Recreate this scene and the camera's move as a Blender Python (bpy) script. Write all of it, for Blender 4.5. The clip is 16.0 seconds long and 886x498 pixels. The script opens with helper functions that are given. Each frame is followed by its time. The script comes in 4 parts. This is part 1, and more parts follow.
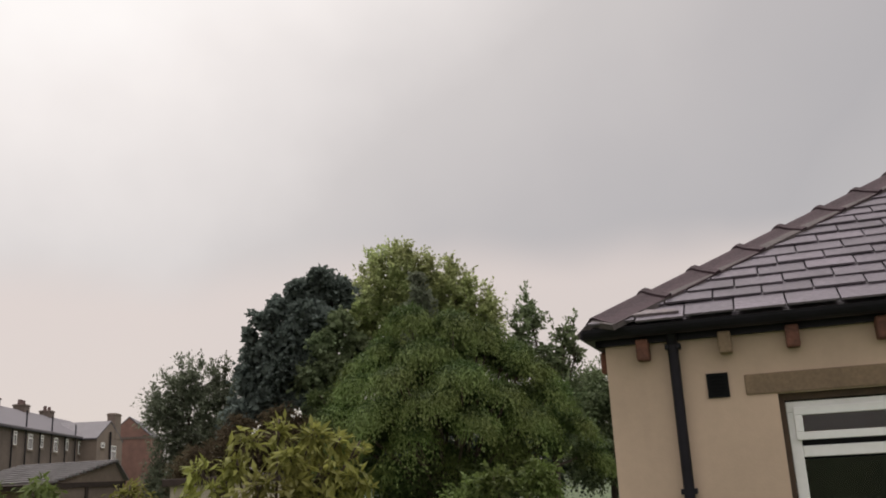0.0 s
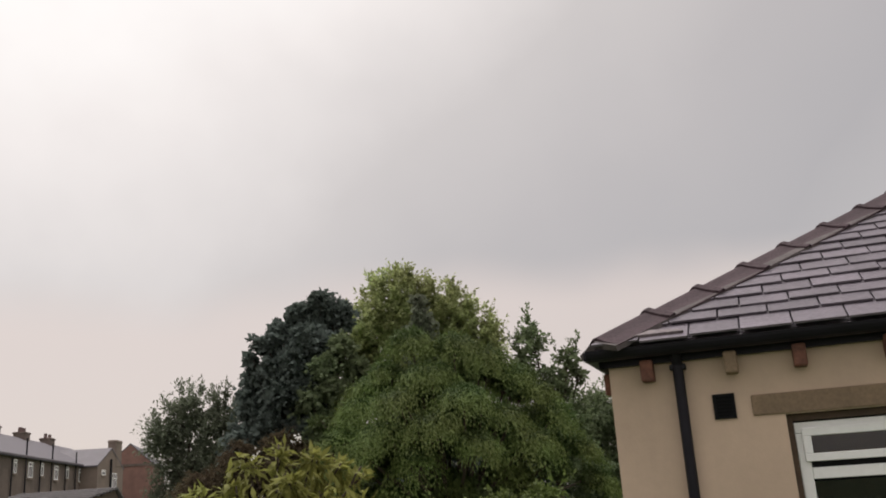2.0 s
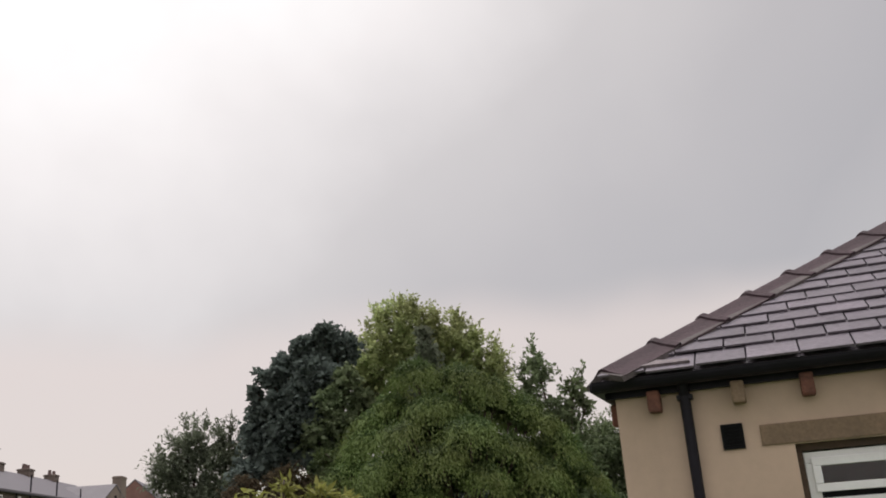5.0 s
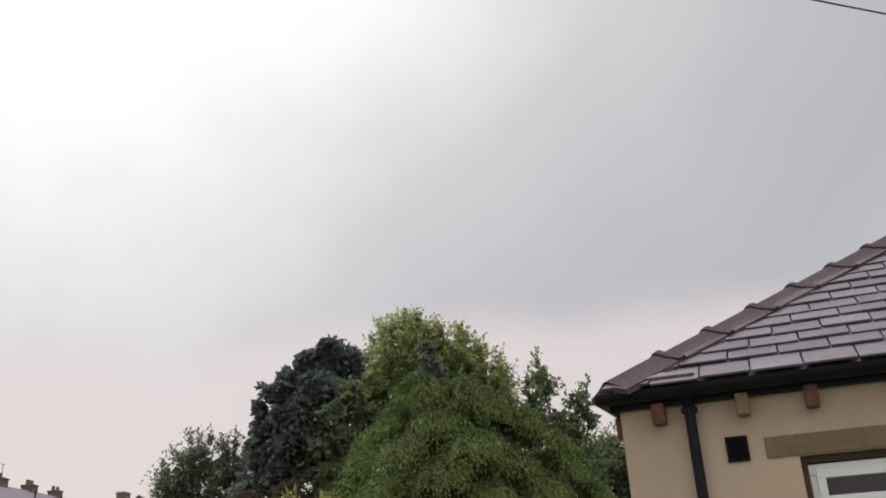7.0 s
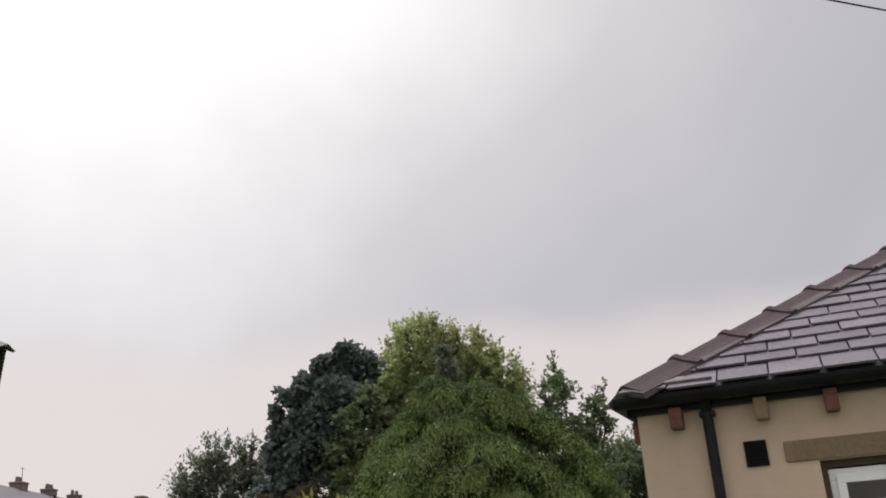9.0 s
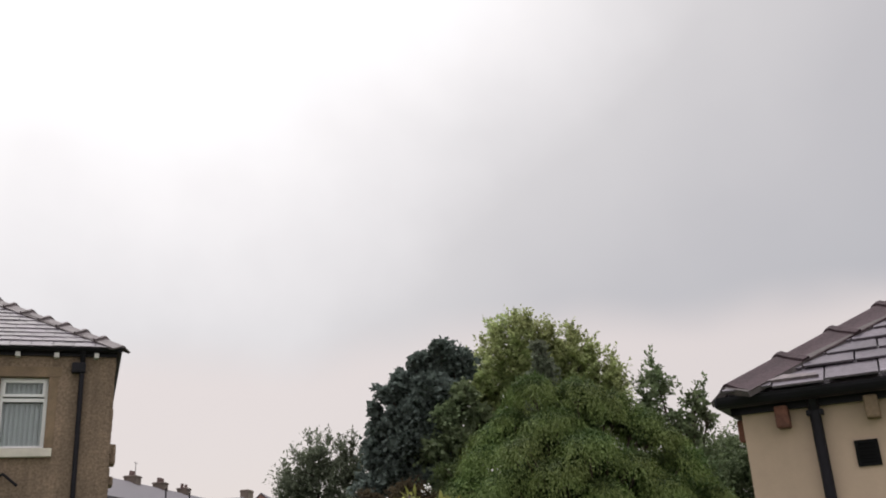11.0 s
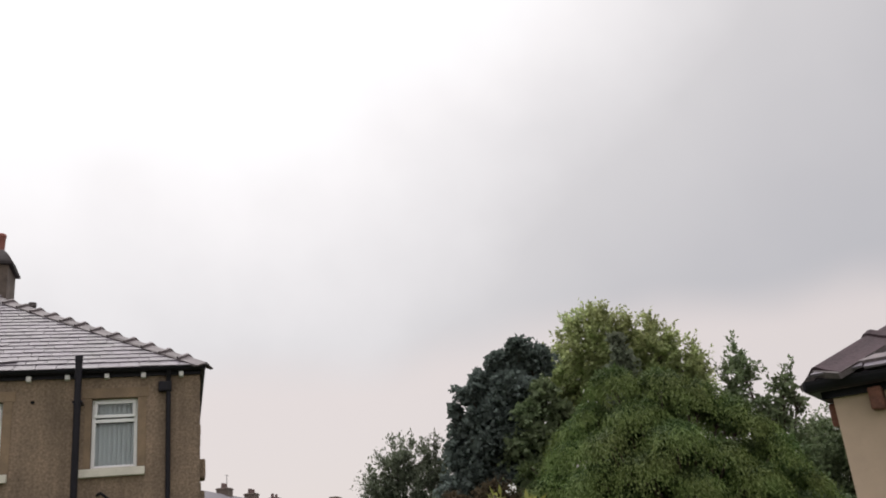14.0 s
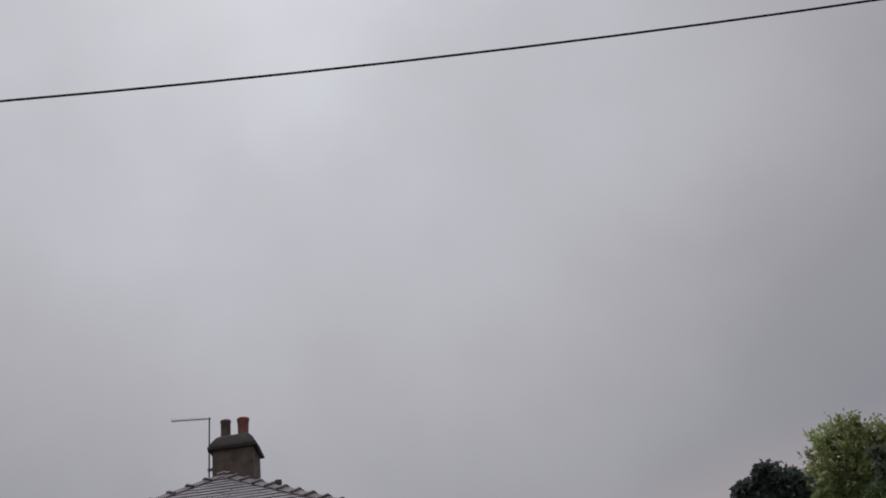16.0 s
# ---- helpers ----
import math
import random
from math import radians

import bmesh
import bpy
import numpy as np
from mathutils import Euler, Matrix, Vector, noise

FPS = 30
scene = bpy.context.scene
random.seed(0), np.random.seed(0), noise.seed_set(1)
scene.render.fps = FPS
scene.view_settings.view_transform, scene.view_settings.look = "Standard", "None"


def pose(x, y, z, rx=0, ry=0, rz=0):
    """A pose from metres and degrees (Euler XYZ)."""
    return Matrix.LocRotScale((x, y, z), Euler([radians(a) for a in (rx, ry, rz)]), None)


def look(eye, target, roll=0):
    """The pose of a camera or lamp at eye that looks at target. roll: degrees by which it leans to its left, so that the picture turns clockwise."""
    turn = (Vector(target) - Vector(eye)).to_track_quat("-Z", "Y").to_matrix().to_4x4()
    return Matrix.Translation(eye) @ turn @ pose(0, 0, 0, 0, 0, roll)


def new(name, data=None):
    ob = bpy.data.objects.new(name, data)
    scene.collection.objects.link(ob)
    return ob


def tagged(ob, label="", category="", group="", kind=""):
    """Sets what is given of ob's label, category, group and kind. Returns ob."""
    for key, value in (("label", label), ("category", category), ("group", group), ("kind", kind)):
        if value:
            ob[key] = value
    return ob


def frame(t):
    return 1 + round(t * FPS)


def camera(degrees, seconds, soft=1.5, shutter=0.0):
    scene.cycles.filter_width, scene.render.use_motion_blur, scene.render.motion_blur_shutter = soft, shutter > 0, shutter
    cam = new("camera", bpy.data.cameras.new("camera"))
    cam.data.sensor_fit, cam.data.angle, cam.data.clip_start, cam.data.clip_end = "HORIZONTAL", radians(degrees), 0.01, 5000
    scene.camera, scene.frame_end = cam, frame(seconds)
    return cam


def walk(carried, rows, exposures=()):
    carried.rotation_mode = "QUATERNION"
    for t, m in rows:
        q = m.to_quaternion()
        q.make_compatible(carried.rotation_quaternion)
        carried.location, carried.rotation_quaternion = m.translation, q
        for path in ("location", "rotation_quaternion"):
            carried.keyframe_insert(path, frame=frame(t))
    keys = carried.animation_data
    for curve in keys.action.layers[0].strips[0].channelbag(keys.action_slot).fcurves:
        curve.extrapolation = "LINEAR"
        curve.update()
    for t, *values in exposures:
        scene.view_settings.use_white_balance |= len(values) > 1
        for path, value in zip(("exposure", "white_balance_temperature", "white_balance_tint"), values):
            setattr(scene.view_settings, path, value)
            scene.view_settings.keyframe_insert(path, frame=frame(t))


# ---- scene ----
cam = camera(53.22, 16.0, soft=1.85)
PATH = [
    (0.0, pose(0.055, 0.197, 1.675, 104.29, 2.97, 1.01)),
    (0.5, pose(0.052, 0.185, 1.671, 104.68, 3.04, 1.06)),
    (1.0, pose(0.055, 0.198, 1.673, 105.04, 3.19, 1.13)),
    (1.5, pose(0.062, 0.246, 1.679, 105.42, 3.33, 1.17)),
    (2.0, pose(0.062, 0.273, 1.683, 105.78, 3.50, 1.22)),
    (2.5, pose(0.061, 0.299, 1.689, 106.14, 3.65, 1.26)),
    (3.0, pose(0.063, 0.313, 1.692, 106.49, 3.81, 1.32)),
    (3.5, pose(0.066, 0.308, 1.691, 106.85, 3.86, 1.42)),
    (4.0, pose(0.068, 0.303, 1.695, 107.21, 3.97, 1.50)),
    (6.5, pose(0.054, 0.227, 1.680, 108.50, 4.13, 1.85)),
    (7.0, pose(0.057, 0.237, 1.677, 108.74, 4.13, 1.95)),
    (7.5, pose(0.061, 0.247, 1.678, 108.97, 4.16, 2.07)),
    (8.0, pose(0.059, 0.249, 1.680, 109.20, 4.22, 2.14)),
    (10.5, pose(0.060, 0.186, 1.683, 108.86, 3.47, 6.98)),
    (11.0, pose(0.030, 0.138, 1.691, 109.16, 3.34, 9.02)),
    (11.5, pose(0.032, 0.116, 1.688, 109.65, 3.06, 10.94)),
    (12.0, pose(0.041, 0.122, 1.688, 110.10, 2.84, 12.27)),
    (12.5, pose(0.040, 0.124, 1.692, 110.50, 2.82, 12.81)),
    (13.0, pose(0.034, 0.123, 1.700, 110.64, 3.15, 13.00)),
    (13.5, pose(0.030, 0.137, 1.700, 110.35, 3.98, 13.57)),
    (14.0, pose(0.037, 0.173, 1.705, 109.58, 5.49, 14.60)),
    (14.5, pose(0.047, 0.199, 1.709, 109.31, 6.58, 18.11)),
    (14.8, pose(-0.040, 0.155, 1.719, 112.07, 6.86, 22.31)),
    (15.0, pose(-0.043, 0.157, 1.726, 115.70, 6.88, 25.90)),
    (15.2, pose(-0.066, 0.095, 1.714, 119.12, 6.52, 28.17)),
    (15.5, pose(-0.101, 0.126, 1.728, 122.39, 7.45, 30.21)),
    (16.0, pose(-0.101, 0.133, 1.730, 120.53, 7.53, 30.06)),
]
walk(cam, PATH, [(0, 0.37, 6900, 13), (4, 0.41, 6800, 13), (7, 0.47, 6600, 12), (11, 0.50, 6600, 12), (14.5, 0.49, 6600, 12), (15.0, 0.60, 6500, 12), (15.2, 0.27, 6400, 12), (15.5, -0.18, 6300, 13), (16, -0.62, 6250, 14)]
)

# ---------------------------------------------------------------- world and light
def overcast_world():
    """Rain cloud over the whole sky, thinnest where the sun stands behind it, over a clear-sky texture."""
    w = bpy.data.worlds.new("overcast_sky")
    scene.world = w
    w.use_nodes = True
    nt = w.node_tree
    nt.nodes.clear()
    n = nt.nodes.new
    link = nt.links.new
    out, bg = n("ShaderNodeOutputWorld"), n("ShaderNodeBackground")
    sky = n("ShaderNodeTexSky")
    sky.sky_type, sky.sun_disc = "NISHITA", False
    sky.sun_elevation, sky.sun_rotation = radians(52), radians(-40)
    dim = n("ShaderNodeVectorMath")
    dim.operation = "SCALE"
    dim.inputs["Scale"].default_value = 0.10
    link(sky.outputs["Color"], dim.inputs[0])
    tc = n("ShaderNodeTexCoord")
    # thin cloud towards the hidden sun
    dot = n("ShaderNodeVectorMath")
    dot.operation = "DOT_PRODUCT"
    az, el = radians(40), radians(52)
    dot.inputs[1].default_value = (-math.sin(az) * math.cos(el), math.cos(az) * math.cos(el), math.sin(el))
    link(tc.outputs["Generated"], dot.inputs[0])
    big = n("ShaderNodeTexNoise")
    big.inputs["Scale"].default_value, big.inputs["Detail"].default_value, big.inputs["Distortion"].default_value = 2.6, 5, 0.0
    link(tc.outputs["Generated"], big.inputs["Vector"])
    sub = n("ShaderNodeMath")
    sub.operation = "MULTIPLY_ADD"
    sub.inputs[1].default_value, sub.inputs[2].default_value = 0.20, -0.10
    link(big.outputs["Fac"], sub.inputs[0])
    add = n("ShaderNodeMath")
    add.operation = "ADD"
    link(dot.outputs["Value"], add.inputs[0])
    link(sub.outputs[0], add.inputs[1])
    thick = n("ShaderNodeValToRGB")
    e = thick.color_ramp.elements
    e[0].position, e[0].color = 0.0, (0.74, 0.735, 0.735, 1)
    e[1].position, e[1].color = 1.0, (0.98, 1.0, 1.01, 1)
    for p, c in ((0.25, (0.52, 0.52, 0.525)), (0.40, (0.39, 0.39, 0.40)), (0.50, (0.35, 0.35, 0.365)), (0.62, (0.395, 0.39, 0.40)), (0.74, (0.475, 0.467, 0.47)), (0.86, (0.68, 0.67, 0.67)), (0.94, (0.81, 0.82, 0.825))):
        k = e.new(p)
        k.color = (*c, 1)
    link(add.outputs[0], thick.inputs["Fac"])
    # the cloud's lower edge: paler, warm air under it
    sep = n("ShaderNodeSeparateXYZ")
    link(tc.outputs["Generated"], sep.inputs[0])
    wob = n("ShaderNodeTexNoise")
    wob.inputs["Scale"].default_value, wob.inputs["Detail"].default_value = 3.0, 3
    link(tc.outputs["Generated"], wob.inputs["Vector"])
    low = n("ShaderNodeMath")
    low.operation = "MULTIPLY_ADD"
    low.inputs[1].default_value = 0.09
    link(wob.outputs["Fac"], low.inputs[0])
    link(sep.outputs["Z"], low.inputs[2])
    band = n("ShaderNodeMapRange")
    band.interpolation_type = "SMOOTHSTEP"
    band.inputs["From Min"].default_value, band.inputs["From Max"].default_value = 0.243, 0.308
    band.inputs["To Min"].default_value, band.inputs["To Max"].default_value = 0.8, 0.0
    link(low.outputs[0], band.inputs["Value"])
    mixl = n("ShaderNodeMix")
    mixl.data_type = "RGBA"
    link(band.outputs["Result"], mixl.inputs["Factor"])
    link(thick.outputs["Color"], mixl.inputs["A"])
    mixl.inputs["B"].default_value = (0.56, 0.508, 0.49, 1)
    # an overcast sky is some three times as bright overhead as near the horizon
    zen = n("ShaderNodeMapRange")
    zen.interpolation_type = "SMOOTHSTEP"
    zen.inputs["From Min"].default_value, zen.inputs["From Max"].default_value = 0.72, 0.99
    zen.inputs["To Min"].default_value, zen.inputs["To Max"].default_value = 1.0, ZENITH
    link(sep.outputs["Z"], zen.inputs["Value"])
    up = n("ShaderNodeVectorMath")
    up.operation = "SCALE"
    link(mixl.outputs["Result"], up.inputs[0])
    link(zen.outputs["Result"], up.inputs["Scale"])
    cover = n("ShaderNodeMix")
    cover.data_type = "RGBA"
    cover.inputs["Factor"].default_value = 0.94
    link(dim.outputs[0], cover.inputs["A"])
    link(up.outputs[0], cover.inputs["B"])
    link(cover.outputs["Result"], bg.inputs["Color"])
    bg.inputs["Strength"].default_value = 1.0
    link(bg.outputs[0], out.inputs["Surface"])


ZENITH = 5.0
overcast_world()
sun = new("sun", bpy.data.lights.new("sun", "SUN"))
sun.data.energy, sun.data.angle, sun.data.color = 0.6, radians(30), (1.0, 0.96, 0.9)
sun.matrix_world = look((0, 0, 0), (math.sin(radians(40)), -math.cos(radians(40)), -1.35))


# ---------------------------------------------------------------- materials
def material(name, base, rough=0.6, metal=0.0, spec=0.5, dark=0.75, light=1.2, scale=3.0, fine=40.0, fine_amount=0.15, bump=0.0,
             bump_scale=60.0, island=0.0, per_object=0.0, streak=0.0, rough_var=0.1, translucent=0.0, hue=0.0):
    """A surface with variation at two scales, optional relief, streaks that run down it and a tint per piece."""
    m = bpy.data.materials.new(name)
    m.use_nodes = True
    nt = m.node_tree
    nt.nodes.clear()
    n, link = nt.nodes.new, nt.links.new
    out, b = n("ShaderNodeOutputMaterial"), n("ShaderNodeBsdfPrincipled")
    tc = n("ShaderNodeTexCoord")
    vec = tc.outputs["Object"]
    big = n("ShaderNodeTexNoise")
    big.inputs["Scale"].default_value, big.inputs["Detail"].default_value = scale, 6
    link(vec, big.inputs["Vector"])
    rng = n("ShaderNodeMapRange")
    rng.inputs["From Min"].default_value, rng.inputs["From Max"].default_value = 0.3, 0.7
    rng.inputs["To Min"].default_value, rng.inputs["To Max"].default_value = dark, light
    link(big.outputs["Fac"], rng.inputs["Value"])
    small = n("ShaderNodeTexNoise")
    small.inputs["Scale"].default_value, small.inputs["Detail"].default_value = fine, 4
    link(vec, small.inputs["Vector"])
    rs = n("ShaderNodeMapRange")
    rs.inputs["From Min"].default_value, rs.inputs["From Max"].default_value = 0.25, 0.75
    rs.inputs["To Min"].default_value, rs.inputs["To Max"].default_value = 1 - fine_amount, 1 + fine_amount
    link(small.outputs["Fac"], rs.inputs["Value"])
    val = n("ShaderNodeMath")
    val.operation = "MULTIPLY"
    link(rng.outputs[0], val.inputs[0])
    link(rs.outputs[0], val.inputs[1])
    last = val.outputs[0]
    if streak:
        mp = n("ShaderNodeMapping")
        mp.inputs["Scale"].default_value = (6, 6, 0.35)
        link(vec, mp.inputs["Vector"])
        st = n("ShaderNodeTexNoise")
        st.inputs["Scale"].default_value, st.inputs["Detail"].default_value = 1.0, 5
        link(mp.outputs[0], st.inputs["Vector"])
        r2 = n("ShaderNodeMapRange")
        r2.inputs["From Min"].default_value, r2.inputs["From Max"].default_value = 0.35, 0.65
        r2.inputs["To Min"].default_value, r2.inputs["To Max"].default_value = 1 - streak, 1.0
        link(st.outputs["Fac"], r2.inputs["Value"])
        mu = n("ShaderNodeMath")
        mu.operation = "MULTIPLY"
        link(last, mu.inputs[0])
        link(r2.outputs[0], mu.inputs[1])
        last = mu.outputs[0]
    for amount, source in ((island, "geo"), (per_object, "obj")):
        if amount:
            if source == "geo":
                g = n("ShaderNodeNewGeometry").outputs["Random Per Island"]
            else:
                g = n("ShaderNodeObjectInfo").outputs["Random"]
            r3 = n("ShaderNodeMapRange")
            r3.inputs["To Min"].default_value, r3.inputs["To Max"].default_value = 1 - amount, 1 + amount
            link(g, r3.inputs["Value"])
            mu = n("ShaderNodeMath")
            mu.operation = "MULTIPLY"
            link(last, mu.inputs[0])
            link(r3.outputs[0], mu.inputs[1])
            last = mu.outputs[0]
    col = n("ShaderNodeVectorMath")
    col.operation = "SCALE"
    col.inputs[0].default_value = base
    link(last, col.inputs["Scale"])
    color = col.outputs[0]
    if hue:
        hs = n("ShaderNodeHueSaturation")
        r4 = n("ShaderNodeMapRange")
        r4.inputs["From Min"].default_value, r4.inputs["From Max"].default_value = 0.3, 0.7
        r4.inputs["To Min"].default_value, r4.inputs["To Max"].default_value = 0.5 - hue, 0.5 + hue
        link(big.outputs["Fac"], r4.inputs["Value"])
        link(r4.outputs[0], hs.inputs["Hue"])
        link(color, hs.inputs["Color"])
        color = hs.outputs["Color"]
    link(color, b.inputs["Base Color"])
    b.inputs["Metallic"].default_value = metal
    b.inputs["Specular IOR Level"].default_value = spec
    rr = n("ShaderNodeMapRange")
    rr.inputs["To Min"].default_value, rr.inputs["To Max"].default_value = max(0.02, rough - rough_var), min(1, rough + rough_var)
    link(big.outputs["Fac"], rr.inputs["Value"])
    link(rr.outputs[0], b.inputs["Roughness"])
    if bump:
        bn = n("ShaderNodeTexNoise")
        bn.inputs["Scale"].default_value, bn.inputs["Detail"].default_value = bump_scale, 5
        link(vec, bn.inputs["Vector"])
        bp = n("ShaderNodeBump")
        bp.inputs["Strength"].default_value, bp.inputs["Distance"].default_value = bump, 0.01
        link(bn.outputs["Fac"], bp.inputs["Height"])
        link(bp.outputs[0], b.inputs["Normal"])
    if translucent:
        tr, mx = n("ShaderNodeBsdfTranslucent"), n("ShaderNodeMixShader")
        link(color, tr.inputs["Color"])
        mx.inputs["Fac"].default_value = translucent
        link(b.outputs[0], mx.inputs[1])
        link(tr.outputs[0], mx.inputs[2])
        link(mx.outputs[0], out.inputs["Surface"])
    else:
        link(b.outputs[0], out.inputs["Surface"])
    return m


def glass_material(name):
    m = bpy.data.materials.new(name)
    m.use_nodes = True
    nt = m.node_tree
    nt.nodes.clear()
    n, link = nt.nodes.new, nt.links.new
    out, clear, gloss, mx, fr = n("ShaderNodeOutputMaterial"), n("ShaderNodeBsdfTransparent"), n("ShaderNodeBsdfGlossy"), n("ShaderNodeMixShader"), n("ShaderNodeFresnel")
    clear.inputs["Color"].default_value = (0.94, 0.96, 0.96, 1)
    gloss.inputs["Roughness"].default_value = 0.02
    fr.inputs["IOR"].default_value = 1.45
    link(fr.outputs[0], mx.inputs["Fac"])
    link(clear.outputs[0], mx.inputs[1])
    link(gloss.outputs[0], mx.inputs[2])
    link(mx.outputs[0], out.inputs["Surface"])
    return m


M_RENDER = material("cream_render", (0.56, 0.42, 0.322), 0.85, dark=0.86, light=1.08, scale=1.3, fine=25, fine_amount=0.03, bump=0.10, bump_scale=90, streak=0.07)
M_DASH = material("brown_pebbledash", (0.238, 0.172, 0.122), 0.9, dark=0.80, light=1.18, scale=1.5, fine=26, fine_amount=0.38, bump=1.0, bump_scale=38, streak=0.28)
M_STONE = material("tan_stone", (0.225, 0.158, 0.103), 0.85, dark=0.75, light=1.2, scale=4, fine=50, fine_amount=0.15, bump=0.35, bump_scale=60)
M_SLATE = material("wet_blue_slate", (0.124, 0.106, 0.126), 0.54, spec=0.32, dark=0.75, light=1.25, scale=2.2, fine=30, fine_amount=0.2, bump=0.35, bump_scale=35, per_object=0.16, rough_var=0.12)
M_SLATES = material("wet_blue_slate_joined", (0.124, 0.106, 0.126), 0.54, spec=0.32, dark=0.75, light=1.25, scale=2.2, fine=30, fine_amount=0.2, bump=0.35, bump_scale=35, island=0.16, rough_var=0.12)
M_TILE = material("brown_hip_tile", (0.056, 0.036, 0.042), 0.75, spec=0.18, dark=0.7, light=1.25, scale=5, fine=45, fine_amount=0.2, bump=0.35, bump_scale=60, per_object=0.12)
M_TILE_GREY = material("grey_hip_tile", (0.135, 0.113, 0.118), 0.65, spec=0.3, dark=0.7, light=1.25, scale=5, fine=45, fine_amount=0.2, bump=0.35, bump_scale=60, per_object=0.15)
M_MORTAR = material("dark_mortar", (0.09, 0.075, 0.075), 0.9, scale=9, bump=0.6, bump_scale=50)
M_PLASTIC = material("black_gutter_plastic", (0.009, 0.008, 0.012), 0.5, spec=0.2, dark=0.8, light=1.4, scale=6, fine_amount=0.1)
M_PVC = material("white_window_plastic", (0.84, 0.84, 0.84), 0.35, dark=0.94, light=1.03, scale=2, fine_amount=0.03)
M_PAINT_SILL = material("pale_painted_sill", (0.62, 0.58, 0.50), 0.6, dark=0.85, light=1.08, scale=5, fine_amount=0.08, bump=0.15)
M_BRICK = material("red_brick_corbel", (0.15, 0.062, 0.042), 0.8, dark=0.6, light=1.3, scale=14, fine=60, fine_amount=0.25, bump=0.5)
M_WHITE_BLOCK = material("white_painted_bracket_and_glint", (0.68, 0.66, 0.65), 0.6, dark=0.85, light=1.05, scale=10)
M_ROTTEN = material("brown_timber_reveal", (0.07, 0.045, 0.03), 0.8, scale=8, fine=60)
M_BLACK = material("black_grille_and_gap_shade", (0.005, 0.005, 0.006), 0.8, spec=0.2, scale=8)
# near-black base: the unlit rooms' dimness is put into the colour
M_INSIDE = material("dark_room_inside", (0.045, 0.045, 0.05), 0.9, scale=2)
M_BLIND = material("pale_blue_blind_fabric", (0.84, 0.87, 0.89), 0.8, dark=0.93, light=1.04, scale=3, fine=60, fine_amount=0.05, translucent=0.25)
M_GLASS = glass_material("window_glass")
M_CHIM = material("sooty_brown_masonry", (0.125, 0.095, 0.080), 0.9, dark=0.6, light=1.25, scale=4, fine=40, fine_amount=0.2, bump=0.5)
M_SOOT = material("black_flaunching", (0.036, 0.028, 0.029), 0.85, dark=0.7, light=1.4, scale=6, bump=0.5)
M_POT_RED = material("terracotta_pot", (0.27, 0.095, 0.078), 0.7, dark=0.75, light=1.2, scale=8, fine=40)
M_POT_DARK = material("dark_clay_pot", (0.13, 0.08, 0.075), 0.7, dark=0.75, light=1.2, scale=8, fine=40)
M_METAL = material("dull_aerial_metal", (0.10, 0.10, 0.105), 0.5, metal=0.6, scale=20)
M_FAR_STONE = material("weathered_terrace_stone", (0.150, 0.116, 0.100), 0.9, dark=0.75, light=1.2, scale=0.9, fine=9, fine_amount=0.22, bump=0.3, bump_scale=12, streak=0.15)
M_FAR_ROOF = material("far_wet_slates", (0.115, 0.104, 0.118), 0.62, spec=0.25, dark=0.85, light=1.12, scale=1.2, fine=14, fine_amount=0.12, bump=0.25, bump_scale=16)
M_FAR_BEIGE = material("beige_gable_render", (0.20, 0.155, 0.13), 0.9, dark=0.85, light=1.1, scale=1.2, fine=15, fine_amount=0.1)
M_FAR_RED = material("far_red_brick", (0.22, 0.122, 0.102), 0.9, dark=0.8, light=1.15, scale=1.5, fine=14, fine_amount=0.2)
M_FAR_WIN = material("dark_far_pane", (0.05, 0.055, 0.06), 0.15, scale=2)
M_GAR_ROOF = material("grey_sheet_roof", (0.20, 0.19, 0.195), 0.55, dark=0.8, light=1.15, scale=2, fine=20)
M_GAR_WALL = material("grey_garage_render", (0.26, 0.205, 0.165), 0.9, dark=0.8, light=1.1, scale=2)
M_DARK_WOOD = material("dark_timber", (0.05, 0.035, 0.03), 0.8, scale=6)
M_CREAM = material("cream_outhouse_paint", (0.58, 0.52, 0.43), 0.8, dark=0.85, light=1.05, scale=2)
M_GROUND = material("garden_grass", (0.06, 0.085, 0.035), 0.95, dark=0.6, light=1.4, scale=0.5, fine=8, fine_amount=0.3, bump=0.5, bump_scale=20)
M_BARK = material("grey_brown_bark", (0.075, 0.055, 0.042), 0.95, dark=0.6, light=1.3, scale=5, fine=30, fine_amount=0.3, bump=0.8, bump_scale=25)


def leaf(name, base, **kw):
    k = dict(rough=0.65, spec=0.2, dark=0.65, light=1.35, scale=0.9, fine=5, fine_amount=0.25, island=0.3, translucent=0.42, hue=0.02)
    k.update(kw)
    return material(name, base, **k)


# one foliage in two tones: lit spray ends and shaded inside, by colour
M_LEAF_TIP = leaf("fresh_green_leaves_lit", (0.140, 0.186, 0.056), translucent=0.22, dark=0.8, light=1.25, scale=0.8, island=0.12, fine_amount=0.12)
M_LEAF_MAIN = leaf("fresh_green_leaves_shaded", (0.076, 0.110, 0.038), translucent=0.22, dark=0.75, light=1.3, scale=0.8, island=0.12, fine_amount=0.12)
M_LEAF_TOP = leaf("yellowish_green_leaves", (0.30, 0.335, 0.15), translucent=0.5)
M_LEAF_DARK = leaf("dark_blue_green_leaves", (0.110, 0.136, 0.120), spec=0.12)
M_LEAF_LEFT = leaf("dull_green_leaves", (0.15, 0.172, 0.118))
M_LEAF_RIGHT = leaf("mid_green_leaves", (0.150, 0.188, 0.10))
M_LEAF_BROWN = leaf("brownish_hedge_leaves", (0.095, 0.075, 0.048), spec=0.05)
M_LEAF_GOLD = leaf("golden_green_leaves", (0.232, 0.238, 0.068))
